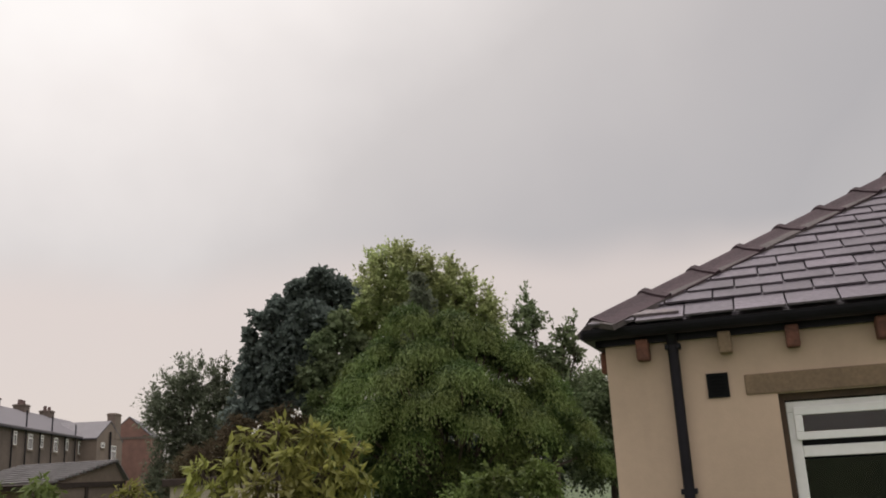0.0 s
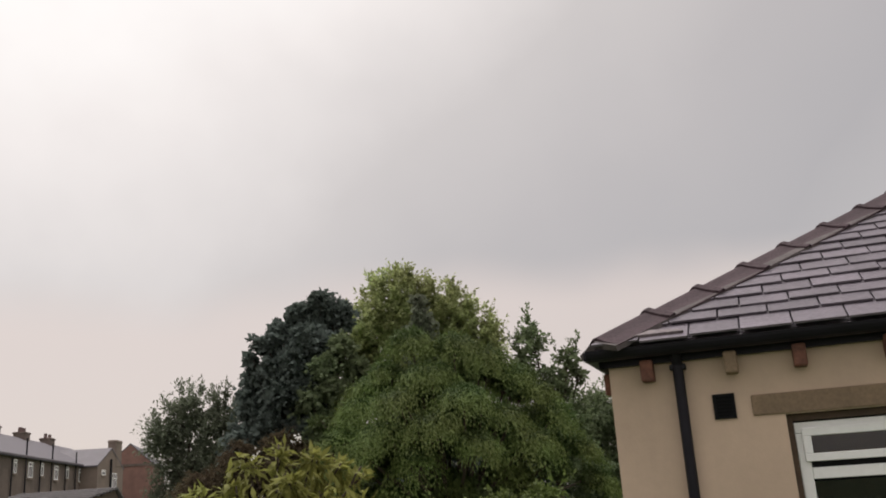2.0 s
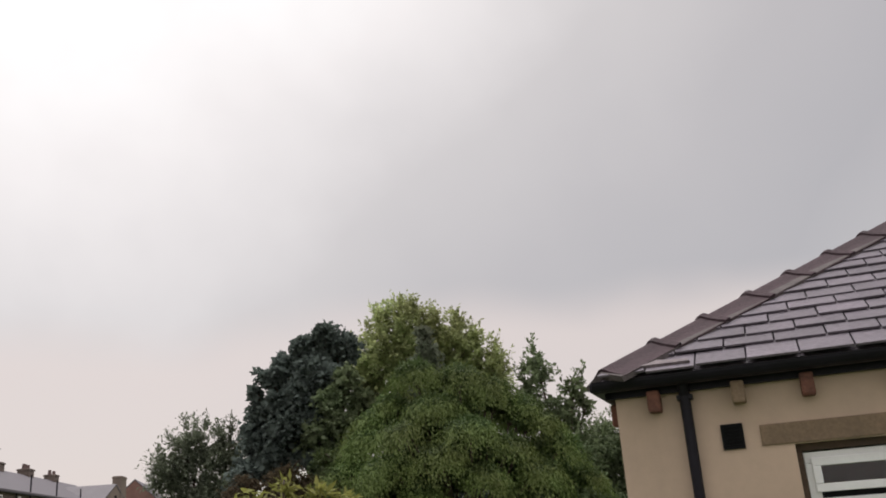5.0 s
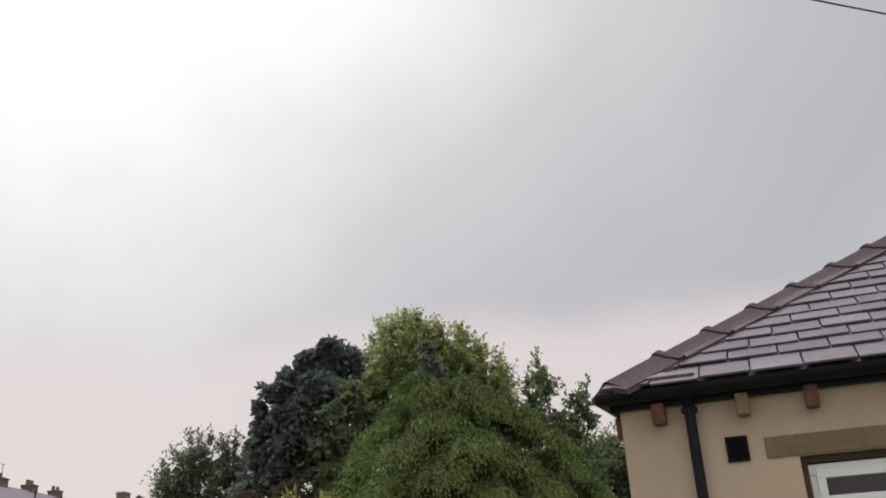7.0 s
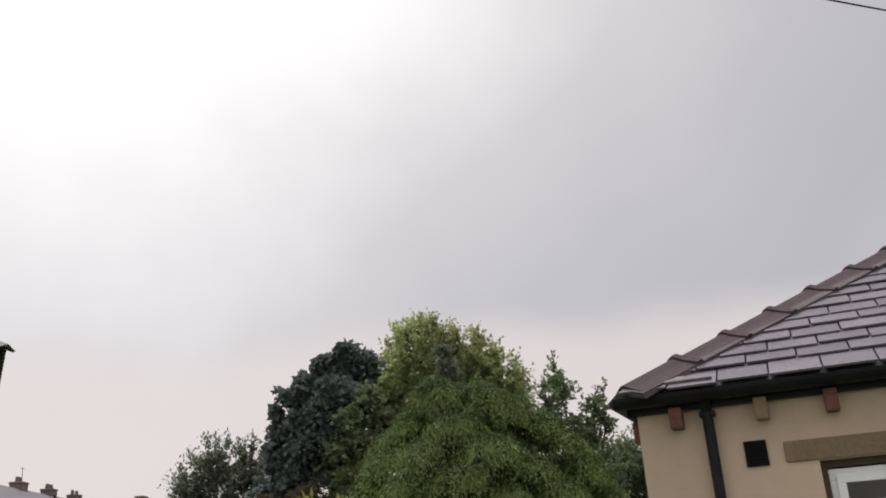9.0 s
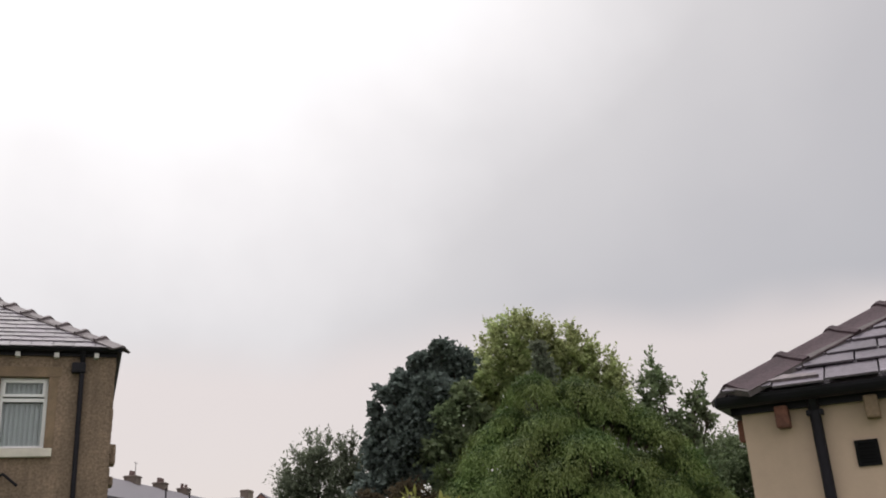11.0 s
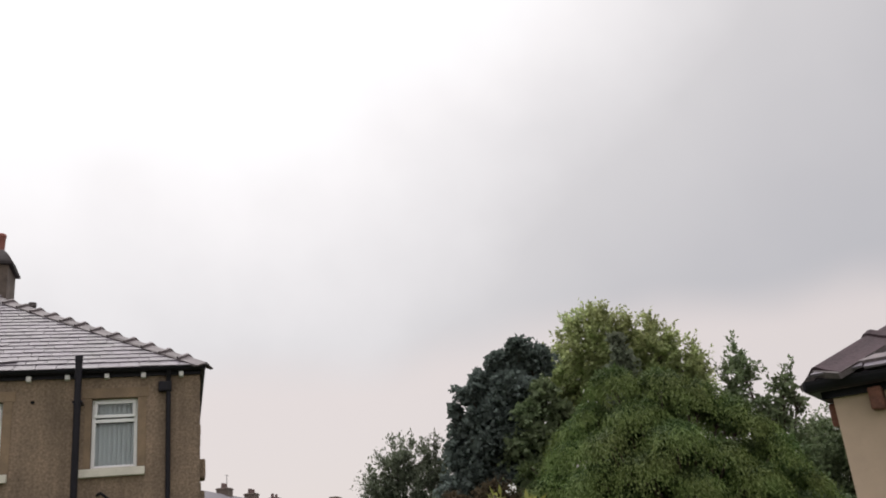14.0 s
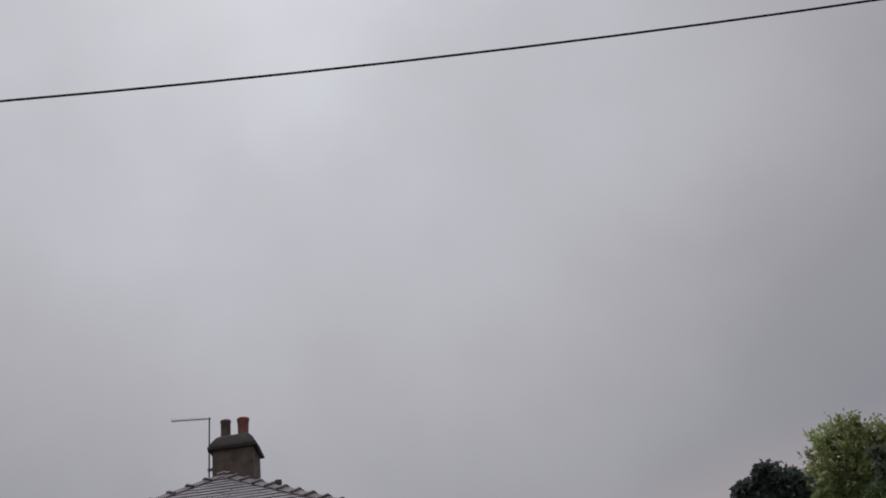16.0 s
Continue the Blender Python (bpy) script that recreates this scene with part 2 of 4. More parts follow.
M_PETAL = leaf("white_petals", (0.80, 0.79, 0.78), hue=0.0, dark=0.9, light=1.05, island=0.08)
M_LEAF_SHRUB = leaf("soft_green_shrub_leaves", (0.13, 0.18, 0.055))


# ---------------------------------------------------------------- building blocks
def part(name, bm, mat, parent=None, label="", smooth=False):
    me = bpy.data.meshes.new(name)
    bm.to_mesh(me)
    bm.free()
    me.materials.append(mat)
    if smooth:
        me.shade_smooth()
    ob = new(name, me)
    ob.parent = parent
    return tagged(ob, label)


def thing(name, m, label, category, group="", kind=""):
    ob = new(name)
    ob.empty_display_size = 0.2
    ob.matrix_world = m
    return tagged(ob, label, category, group, kind)


def box(bm, x0, x1, y0, y1, z0, z1, bevel=0.0):
    vs = [bm.verts.new((x, y, z)) for x in (x0, x1) for y in (y0, y1) for z in (z0, z1)]
    fs = [bm.faces.new([vs[i] for i in q]) for q in ((0, 1, 3, 2), (4, 6, 7, 5), (0, 4, 5, 1), (2, 3, 7, 6), (0, 2, 6, 4), (1, 5, 7, 3))]
    if bevel:
        es = list({e for f in fs for e in f.edges})
        bmesh.ops.bevel(bm, geom=es, offset=bevel, segments=2, affect="EDGES", profile=0.6)
    return bm


def boxes(*rows, bevel=0.0):
    bm = bmesh.new()
    for r in rows:
        box(bm, *r, bevel=bevel)
    return bm


def wall_sheet(x0, x1, y0, y1, z0, z1, holes):
    """One solid wall along x with rectangular openings (x0, x1, z0, z1) through it."""
    xs = sorted({x0, x1, *[h[0] for h in holes], *[h[1] for h in holes]})
    zs = sorted({z0, z1, *[h[2] for h in holes], *[h[3] for h in holes]})
    bm, seen = bmesh.new(), {}

    def v(i, y, k):
        key = (i, y, k)
        if key not in seen:
            seen[key] = bm.verts.new((xs[i], y, zs[k]))
        return seen[key]

    def solid(i, k):
        if not (0 <= i < len(xs) - 1 and 0 <= k < len(zs) - 1):
            return False
        cx, cz = (xs[i] + xs[i + 1]) / 2, (zs[k] + zs[k + 1]) / 2
        return not any(h[0] < cx < h[1] and h[2] < cz < h[3] for h in holes)
    for i in range(len(xs) - 1):
        for k in range(len(zs) - 1):
            if solid(i, k):
                bm.faces.new((v(i, y0, k), v(i + 1, y0, k), v(i + 1, y0, k + 1), v(i, y0, k + 1)))
                bm.faces.new((v(i, y1, k), v(i, y1, k + 1), v(i + 1, y1, k + 1), v(i + 1, y1, k)))
                for (a, c), (di, dk) in ((((i, k), (i, k + 1)), (-1, 0)), (((i + 1, k), (i + 1, k + 1)), (1, 0)), (((i, k), (i + 1, k)), (0, -1)), (((i, k + 1), (i + 1, k + 1)), (0, 1))):
                    if not solid(i + di, k + dk):
                        bm.faces.new((v(a[0], y0, a[1]), v(c[0], y0, c[1]), v(c[0], y1, c[1]), v(a[0], y1, a[1])))
    bmesh.ops.recalc_face_normals(bm, faces=bm.faces)
    return bm


def tube(bm, a, b, r0, r1=None, n=10, caps=True):
    r1 = r0 if r1 is None else r1
    a, b = Vector(a), Vector(b)
    q = (b - a).to_track_quat("Z", "Y")
    rings = []
    for p, r in ((a, r0), (b, r1)):
        rings.append([bm.verts.new(p + q @ Vector((r * math.cos(2 * math.pi * i / n), r * math.sin(2 * math.pi * i / n), 0))) for i in range(n)])
    for i in range(n):
        bm.faces.new((rings[0][i], rings[0][(i + 1) % n], rings[1][(i + 1) % n], rings[1][i]))
    if caps:
        bm.faces.new(list(reversed(rings[0])))
        bm.faces.new(rings[1])
    return bm


def tubes(*rows, n=10):
    bm = bmesh.new()
    for r in rows:
        tube(bm, *r, n=n)
    return bm


def prism(bm, poly, normal, thick):
    """A flat polygon, thickened along -normal."""
    top = [bm.verts.new(p) for p in poly]
    bot = [bm.verts.new(Vector(p) - Vector(normal) * thick) for p in poly]
    bm.faces.new(top)
    bm.faces.new(list(reversed(bot)))
    k = len(poly)
    for i in range(k):
        bm.faces.new((top[i], bot[i], bot[(i + 1) % k], top[(i + 1) % k]))
    return bm


def clip(poly, a, b, c):
    """The part of a 2D polygon where a*x + b*y + c >= 0."""
    out = []
    for i, p in enumerate(poly):
        q = poly[(i + 1) % len(poly)]
        dp, dq = a * p[0] + b * p[1] + c, a * q[0] + b * q[1] + c
        if dp >= 0:
            out.append(p)
        if dp * dq < 0:
            t = dp / (dp - dq)
            out.append((p[0] + t * (q[0] - p[0]), p[1] + t * (q[1] - p[1])))
    return out


PITCH = radians(31.4)
CP, SP = math.cos(PITCH), math.sin(PITCH)


def hip_roof(parent, half, depth, eave_z, gauge, width, max_parts, tile_mat, seed, tile_len=0.45, collar=0.017, shift=0.0, pitch=PITCH):
    """A hipped end: front slope of single slates, plain side slopes, hip tiles. Local frame: x along the eave from 0 to 2*half, y back."""
    CP, SP = math.cos(pitch), math.sin(pitch)
    rise = half * math.tan(pitch)
    W = 2 * half
    A, B = Vector((0, 0, eave_z)), Vector((W, 0, eave_z))
    P = Vector((half, half, eave_z + rise))
    Q = Vector((half, depth - half, eave_z + rise))
    C, D = Vector((0, depth, eave_z)), Vector((W, depth, eave_z))
    under = bmesh.new()
    off = Vector((0, 0, -0.03))
    v = [under.verts.new(p + off) for p in (A, B, P, Q, C, D)]
    for q in ((0, 1, 2), (1, 5, 3, 2), (5, 4, 3), (4, 0, 2, 3), (0, 4, 5, 1)):
        under.faces.new([v[i] for i in q])
    roof = part("roof", under, M_SLATES, parent, "dark wet slate hipped roof")
    rnd = random.Random(seed)
    nrm = Vector((0, -SP, CP))
    slope_len = half / CP
    made, rest = 0, bmesh.new()
    courses = int(slope_len / gauge) + 1
    shared = {}
    for c in range(courses):
        s0 = c * gauge - (0.055 if c == 0 else 0.01)
        s1 = min(c * gauge + gauge * 1.25, slope_len)
        stagger = (c % 2) * width / 2 + rnd.uniform(-0.02, 0.02)
        x = -width + stagger
        while x < W + width:
            w = width - 0.010
            poly = [(x, s0), (x + w, s0), (x + w, s1), (x, s1)]
            cut = clip(clip(poly, 1, -CP, -0.02), -1, -CP, W - 0.02)
            jig = rnd.uniform(-0.012, 0.012)
            if len(cut) >= 3:
                lift = rnd.uniform(0.0, 0.006)
                pts = []
                for px, ps in cut:
                    h = 0.022 - 0.018 * (ps - s0) / (gauge * 1.25) + lift
                    if abs(ps - s0) < 1e-6:
                        ps = ps + jig
                    pts.append((Vector((px, ps * CP, eave_z + ps * SP)) + nrm * h))
                if made < max_parts:
                    bm = bmesh.new()
                    prism(bm, pts, nrm, 0.012)
                    part("slate", bm, M_SLATE, roof)
                    made += 1
                else:
                    prism(rest, pts, nrm, 0.012)
            x += width
    if rest.faces:
        tagged(part("slating", rest, M_SLATES, roof), kind="stuff")
    else:
        rest.free()
    # hip tiles: an inverted V with a raised collar at its upper end
    for start, dx in ((A, 1), (B, -1)):
        along = Vector((dx, 1, math.tan(pitch))).normalized()
        side = Vector((1, -dx, 0)).normalized() * dx
        upn = along.cross(side)
        if upn.z < 0:
            upn = -upn
        n = int((P - start).length / tile_len) + 1
        bed = bmesh.new()
        for sgn in (-1, 1):
            prof = [start + upn * 0.022, start + side * sgn * 0.185 - upn * 0.035, start + side * sgn * 0.185 - upn * 0.07, start - upn * 0.02]
            a = [bed.verts.new(p) for p in prof]
            b = [bed.verts.new(p + (P - start)) for p in prof]
            for i in range(4):
                bed.faces.new((a[i], a[(i + 1) % 4], b[(i + 1) % 4], b[i]))
            bed.faces.new(list(reversed(a)))
        part("mortar_bed", bed, M_MORTAR, roof)
        for i in range(n):
            foot = shift * 0.75 if i == 0 else shift
            base = start + along * (i * tile_len - 0.03 + foot)
            length = min(tile_len + 0.02 + shift - foot, (P - start).length - i * tile_len + 0.06 - foot)
            key = (dx, round(length, 2))
            if key not in shared:
                bm = bmesh.new()
                rows = ((0.0, 0.0, 0.0), (length - 0.055, 0.003, 0.0), (length - 0.05, collar, 0.014), (length - 0.012, collar + 0.006, 0.016), (length, collar - 0.006, 0.010))
                prev = None
                for d, h, wd in rows:
                    o = along * d
                    ring = []
                    for sx, hz in ((-0.19 - wd, -0.040 + h * 0.8), (-0.09, -0.002 + h), (-0.016, 0.034 + h), (0.016, 0.034 + h), (0.09, -0.002 + h), (0.19 + wd, -0.040 + h * 0.8)):
                        ring.append(bm.verts.new(o + side * sx + upn * hz))
                    for sx, hz in ((0.175, -0.056), (0.0, 0.012), (-0.175, -0.056)):
                        ring.append(bm.verts.new(o + side * sx + upn * (hz + h * 0.3)))
                    if prev:
                        for j in range(len(ring)):
                            bm.faces.new((prev[j], prev[(j + 1) % len(ring)], ring[(j + 1) % len(ring)], ring[j]))
                    else:
                        bm.faces.new(ring)
                    prev = ring
                bm.faces.new(list(reversed(prev)))
                bmesh.ops.recalc_face_normals(bm, faces=bm.faces)
                me = bpy.data.meshes.new("hip_tile")
                bm.to_mesh(me)
                bm.free()
                me.materials.append(tile_mat)
                shared[key] = me
            t = new("hip_tile", shared[key])
            t.parent = roof
            t.matrix_local = Matrix.Translation(base + upn * rnd.uniform(-0.004, 0.004)) @ pose(0, 0, 0, 0, 0, rnd.uniform(-0.8, 0.8))
    return roof


def gutter(parent, x0, x1, y, z, r=0.055):
    """A half-round gutter along x with end caps and a fascia behind it."""
    bm = bmesh.new()
    n = 10
    prof = [(-r * math.cos(math.pi * i / n), -r * math.sin(math.pi * i / n)) for i in range(n + 1)]
    inner = [(p[0] * 0.9, p[1] * 0.9) for p in reversed(prof)]
    ring = prof + inner
    a = [bm.verts.new((x0, y + p[0], z + p[1])) for p in ring]
    b = [bm.verts.new((x1, y + p[0], z + p[1])) for p in ring]
    k = len(ring)
    for i in range(k):
        bm.faces.new((a[i], a[(i + 1) % k], b[(i + 1) % k], b[i]))
    for rr, s in ((a, 1), (b, -1)):
        for i in range(n):
            q = [rr[i], rr[i + 1], rr[k - 2 - i], rr[k - 1 - i]]
            bm.faces.new(q if s > 0 else list(reversed(q)))
    for x in (x0, x1):
        cap = [bm.verts.new((x, y + p[0], z + p[1])) for p in prof]
        bm.faces.new(cap)
    return part("gutter", bm, M_PLASTIC, parent, "black plastic gutter")


def window(parent, x0, x1, z0, z1, y, split, frame_w=0.055, drip=0.0):
    """White plastic window: fixed light below, top-hung light above; local x along the wall, y into the wall."""
    w = thing("window", Matrix.Identity(4), "", "")
    w.parent = parent
    f = frame_w
    part("window_frame", boxes((x0, x1, y, y + 0.07, z0, z0 + f), (x0, x1, y, y + 0.07, z1 - f, z1), (x0, x0 + f, y, y + 0.07, z0 + f, z1 - f),
                               (x1 - f, x1, y, y + 0.07, z0 + f, z1 - f), (x0 + f, x1 - f, y, y + 0.07, split - f / 2, split + f / 2), bevel=0.006), M_PVC, w, "white plastic window frame")
    g = 0.032
    a0, a1, b0, b1 = x0 + f * 0.6, x1 - f * 0.6, split + (f / 2 + drip if drip else f * 0.15), z1 - f * 0.55
    part("top_sash", boxes((a0, a1, y - 0.022, y + 0.03, b0, b0 + g + 0.012), (a0, a1, y - 0.022, y + 0.03, b1 - g - 0.012, b1), (a0, a0 + g + 0.012, y - 0.022, y + 0.03, b0 + g + 0.012, b1 - g - 0.012),
                           (a1 - g - 0.012, a1, y - 0.022, y + 0.03, b0 + g + 0.012, b1 - g - 0.012), bevel=0.004), M_PVC, w)
    pane = part("pane", boxes((a0 + g, a1 - g, y - 0.002, y + 0.006, b0 + g, b1 - g)), M_GLASS, w)
    pane.visible_shadow = False
    pane = part("pane", boxes((x0 + f * 0.8, x1 - f * 0.8, y + 0.03, y + 0.038, z0 + f * 0.8, split - f * 0.3)), M_GLASS, w)
    pane.visible_shadow = False
    # black strip in the gap below the sash paints the gap's shade
    if drip:
        part("gap_shade", boxes((x0 + f, x1 - f, y + 0.004, y + 0.05, split + f / 2, split + f / 2 + drip)), M_BLACK, w)
    part("seal", boxes((x0 + f, x1 - f, y + 0.02, y + 0.045, split - f / 2 - 0.012, split - f / 2)), M_BLACK, w)
    return w


# ---------------------------------------------------------------- ground
bm = bmesh.new()
bmesh.ops.create_grid(bm, x_segments=60, y_segments=60, size=900)
for v in bm.verts:
    v.co.z = -0.02 + 0.02 * noise.noise(v.co * 0.05)
tagged(part("ground", bm, M_GROUND), "rough wet garden grass reaching to the horizon", "ground", kind="structure")


# ---------------------------------------------------------------- cream bungalow
def bungalow():
    h = thing("bungalow", pose(0.904, 5.510, -0.008, 0, 0, -19), "cream rendered single-storey house with wet slate hipped roof", "house")
    half, depth, ez = 3.3, 10.0, 2.512
    W = 2 * half
    wx0, wx1, wy = 0.045, W - 0.045, 0.14
    o0, o1, oz0, oz1 = 0.998, 2.42, 0.86, 2.030
    top = ez - 0.05
    t = 0.28
    part("wall", wall_sheet(wx0, wx1, wy, wy + t, 0, top, ((o0, o1, oz0, oz1),)), M_RENDER, h, "cream rendered wall with damp streaks")
    part("wall", boxes((wx0, wx0 + t, wy + t, depth - 0.14, 0, top)), M_RENDER, h)
    part("wall", boxes((wx1 - t, wx1, wy + t, depth - 0.14, 0, top)), M_RENDER, h)
    part("wall", boxes((wx0 + t, wx1 - t, depth - 0.14 - t, depth - 0.14, 0, top)), M_RENDER, h)
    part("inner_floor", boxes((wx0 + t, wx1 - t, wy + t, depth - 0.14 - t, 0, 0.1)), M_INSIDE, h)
    part("lintel", boxes((0.829, 2.60, wy - 0.014, wy + 0.1, oz1 + 0.004, 2.150), bevel=0.008), M_STONE, h, "brown stone lintel")
    part("sill", boxes((0.95, 2.50, wy - 0.06, wy + 0.1, oz0 - 0.09, oz0), bevel=0.008), M_STONE, h)
    part("timber_reveal", boxes((o0, o0 + 0.032, wy + 0.05, wy + 0.16, oz0, oz1), (o1 - 0.032, o1, wy + 0.05, wy + 0.16, oz0, oz1), (o0 + 0.032, o1 - 0.032, wy + 0.05, wy + 0.16, oz1 - 0.04, oz1), bevel=0.004), M_ROTTEN, h, "dark brown timber reveal")
    window(h, o0 + 0.032, o1 - 0.032, oz0, oz1 - 0.048, wy + 0.07, 1.702, frame_w=0.062, drip=0.032)
    part("fascia", boxes((wx0 - 0.05, wx1 + 0.05, wy - 0.045, wy - 0.003, ez - 0.13, ez - 0.035)), M_PLASTIC, h)
    part("side_fascia", boxes((wx0 - 0.045, wx0 - 0.003, wy - 0.045, depth - 0.1, ez - 0.13, ez - 0.035)), M_PLASTIC, h)
    gutter(h, -0.055, W + 0.07, 0.02, ez - 0.038, 0.062)
    # side gutter
    bm = boxes((-0.075, 0.01, -0.02, depth, ez - 0.093, ez - 0.038), bevel=0.015)
    part("side_gutter", bm, M_PLASTIC, h)
    rnd = random.Random(5)
    for i, u in enumerate((0.278, 0.750, 1.120, 1.590, 2.06, 2.54, 3.05, 3.52, 4.0, 4.5, 5.0, 5.5, 6.0)):
        dz = rnd.uniform(-0.006, 0.006)
        part("corbel", boxes((u - 0.037, u + 0.037, wy - 0.10, wy + 0.05, 2.274 + dz, 2.400 + dz), bevel=0.014), M_BRICK if i % 3 != 1 else M_STONE, h, "worn red brick corbel" if i % 3 != 1 else "worn stone corbel")
    for v in (0.42, 0.95, 1.5):
        part("corbel", boxes((wx0 - 0.075, wx0 + 0.05, v - 0.046, v + 0.046, 2.25, 2.385), bevel=0.014), M_BRICK, h)
    pipe = part("downpipe", tubes(((0.453, wy - 0.055, 0.0), (0.453, wy - 0.055, 2.40), 0.031), ((0.453, wy - 0.055, 2.36), (0.453, 0.03, 2.46), 0.031), n=14), M_PLASTIC, h, "black round downpipe", smooth=False)
    for z in (0.4, 1.5, 2.33):
        part("pipe_clip", boxes((0.408, 0.498, wy - 0.075, wy, z, z + 0.03), bevel=0.004), M_PLASTIC, pipe)
    vx0, vx1, vz0, vz1 = 0.619, 0.740, 2.030, 2.172
    vent = part("vent", boxes((vx0, vx0 + 0.018, wy - 0.012, wy + 0.03, vz0, vz1), (vx1 - 0.018, vx1, wy - 0.012, wy + 0.03, vz0, vz1), (vx0 + 0.018, vx1 - 0.018, wy - 0.012, wy + 0.03, vz0, vz0 + 0.016), (vx0 + 0.018, vx1 - 0.018, wy - 0.012, wy + 0.03, vz1 - 0.016, vz1), (vx0 + 0.018, vx1 - 0.018, wy - 0.001, wy + 0.03, vz0 + 0.016, vz1 - 0.016)), M_BLACK, h, "small square black wall vent")
    for i in range(5):
        z = vz0 + 0.024 + i * 0.020
        part("slat", boxes((vx0 + 0.018, vx1 - 0.018, wy - 0.010, wy - 0.001, z, z + 0.008)), M_BLACK, vent)
    roof = hip_roof(h, half, depth, ez, 0.168, 0.281, 300, M_TILE, 3, tile_len=0.447, shift=0.065, pitch=radians(30.6))
    nrm, bm = Vector((0, -SP, CP)), bmesh.new()
    pts = [Vector((x, s * CP, ez + s * SP)) + nrm * 0.034 for x, s in ((0.24, 0.0), (0.52, -0.005), (0.50, 0.025), (0.33, 0.06))]
    prism(bm, pts, nrm, 0.02)
    part("lead_flashing", bm, M_TILE_GREY, roof, "grey lead flashing at the hip's foot")
    return h


bungalow()


# ---------------------------------------------------------------- pebbledashed house
def pebbledash_house():
    half = 4.39
    W = 2 * half
    ca, sa = math.cos(radians(30)), math.sin(radians(30))
    h = thing("pebbledash_house", pose(-6.86 - W * ca, 12.757 - W * sa, 0, 0, 0, 30), "brown pebbledashed two-storey house with slate hipped roof", "house")
    depth, ez = 11.5, 5.055
    wy, t = 0.15, 0.3
    wx0, wx1 = 0.03, W - 0.075
    top = ez - 0.05
    wins = ((W - 1.672, W - 1.005), (W - 3.594, W - 2.921))
    z0, z1 = 3.545, 4.603
    part("wall", wall_sheet(wx0, wx1, wy, wy + t, 0, top, [(a, b, z0, z1) for a, b in wins]), M_DASH, h, "coarse brown pebbledash wall")
    part("wall", boxes((wx0, wx0 + t, wy + t, depth - wy, 0, top)), M_DASH, h)
    part("wall", boxes((wx1 - t, wx1, wy + t, depth - wy, 0, top)), M_DASH, h)
    part("wall", boxes((wx0 + t, wx1 - t, depth - wy - t, depth - wy, 0, top)), M_DASH, h)
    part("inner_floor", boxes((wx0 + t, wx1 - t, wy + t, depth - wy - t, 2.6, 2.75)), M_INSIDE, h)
    # broken render edge at the corner
    rnd = random.Random(8)
    bm = bmesh.new()
    for i in range(26):
        z = 0.2 + i * 0.18
        w = rnd.uniform(0.0, 0.016)
        box(bm, wx1 - 0.1, wx1 + w, wy - 0.006, wy + 0.28, z, z + 0.18 * rnd.uniform(0.7, 1.0), bevel=0.004)
    part("render_edge", bm, M_DASH, h)
    part("quoin_stone", boxes((wx1 - 0.02, wx1 + 0.085, wy + 0.05, wy + 0.5, 3.30, 3.60), bevel=0.03), M_DASH, h)
    part("quoin_stone", boxes((wx1 - 0.02, wx1 + 0.07, wy + 0.05, wy + 0.5, 2.98, 3.12), bevel=0.03), M_DASH, h)
    for a, b in wins:
        part("lintel", boxes((a - 0.14, b + 0.17, wy - 0.012, wy + 0.1, z1 + 0.003, z1 + 0.16), bevel=0.008), M_STONE, h, "tan stone lintel")
        part("jamb", boxes((a - 0.10, a - 0.004, wy - 0.010, wy + 0.1, z0, z1), bevel=0.006), M_STONE, h)
        part("jamb", boxes((b + 0.004, b + 0.13, wy - 0.010, wy + 0.1, z0, z1), bevel=0.006), M_STONE, h)
        part("sill", boxes((a - 0.15, b + 0.12, wy - 0.075, wy + 0.1, z0 - 0.135, z0 - 0.012), bevel=0.012), M_PAINT_SILL, h, "pale painted stone sill")
        w = window(h, a, b, z0 - 0.01, z1, wy + 0.10, z1 - 0.335, frame_w=0.055, drip=0.02)
        n = 9
        step = (b - a - 0.06) / n
        for i in range(n):
            x = a + 0.03 + i * step
            bm = bmesh.new()
            ang = radians(36 + rnd.uniform(-4, 4))
            cx, hw = x + step / 2, step * 0.56
            p = [(cx - hw * math.cos(ang), wy + 0.205 - hw * math.sin(ang)), (cx, wy + 0.199), (cx + hw * math.cos(ang), wy + 0.205 + hw * math.sin(ang))]
            va = [bm.verts.new((q[0], q[1], z0 + 0.03)) for q in p]
            vb = [bm.verts.new((q[0], q[1], z1 - 0.03)) for q in p]
            vc = [bm.verts.new((q[0], q[1] + 0.002, z0 + 0.03)) for q in p]
            vd = [bm.verts.new((q[0], q[1] + 0.002, z1 - 0.03)) for q in p]
            for j in range(2):
                bm.faces.new((va[j], va[j + 1], vb[j + 1], vb[j]))
                bm.faces.new((vc[j + 1], vc[j], vd[j], vd[j + 1]))
            part("blind_strip", bm, M_BLIND, w)
        part("blind_rail", boxes((a + 0.02, b - 0.02, wy + 0.18, wy + 0.23, z1 - 0.04, z1 - 0.005)), M_PVC, w)
    part("fascia", boxes((wx0, wx1 + 0.02, wy - 0.05, wy - 0.003, ez - 0.13, ez - 0.035)), M_PLASTIC, h)
    gutter(h, -0.05, W + 0.015, 0.03, ez - 0.02, 0.058)
    part("side_gutter", boxes((W - 0.05, W + 0.012, -0.02, depth, ez - 0.08, ez - 0.02), bevel=0.015), M_PLASTIC, h)
    for k in range(15):
        x = W - 0.372 - 0.549 * k + rnd.uniform(-0.02, 0.02)
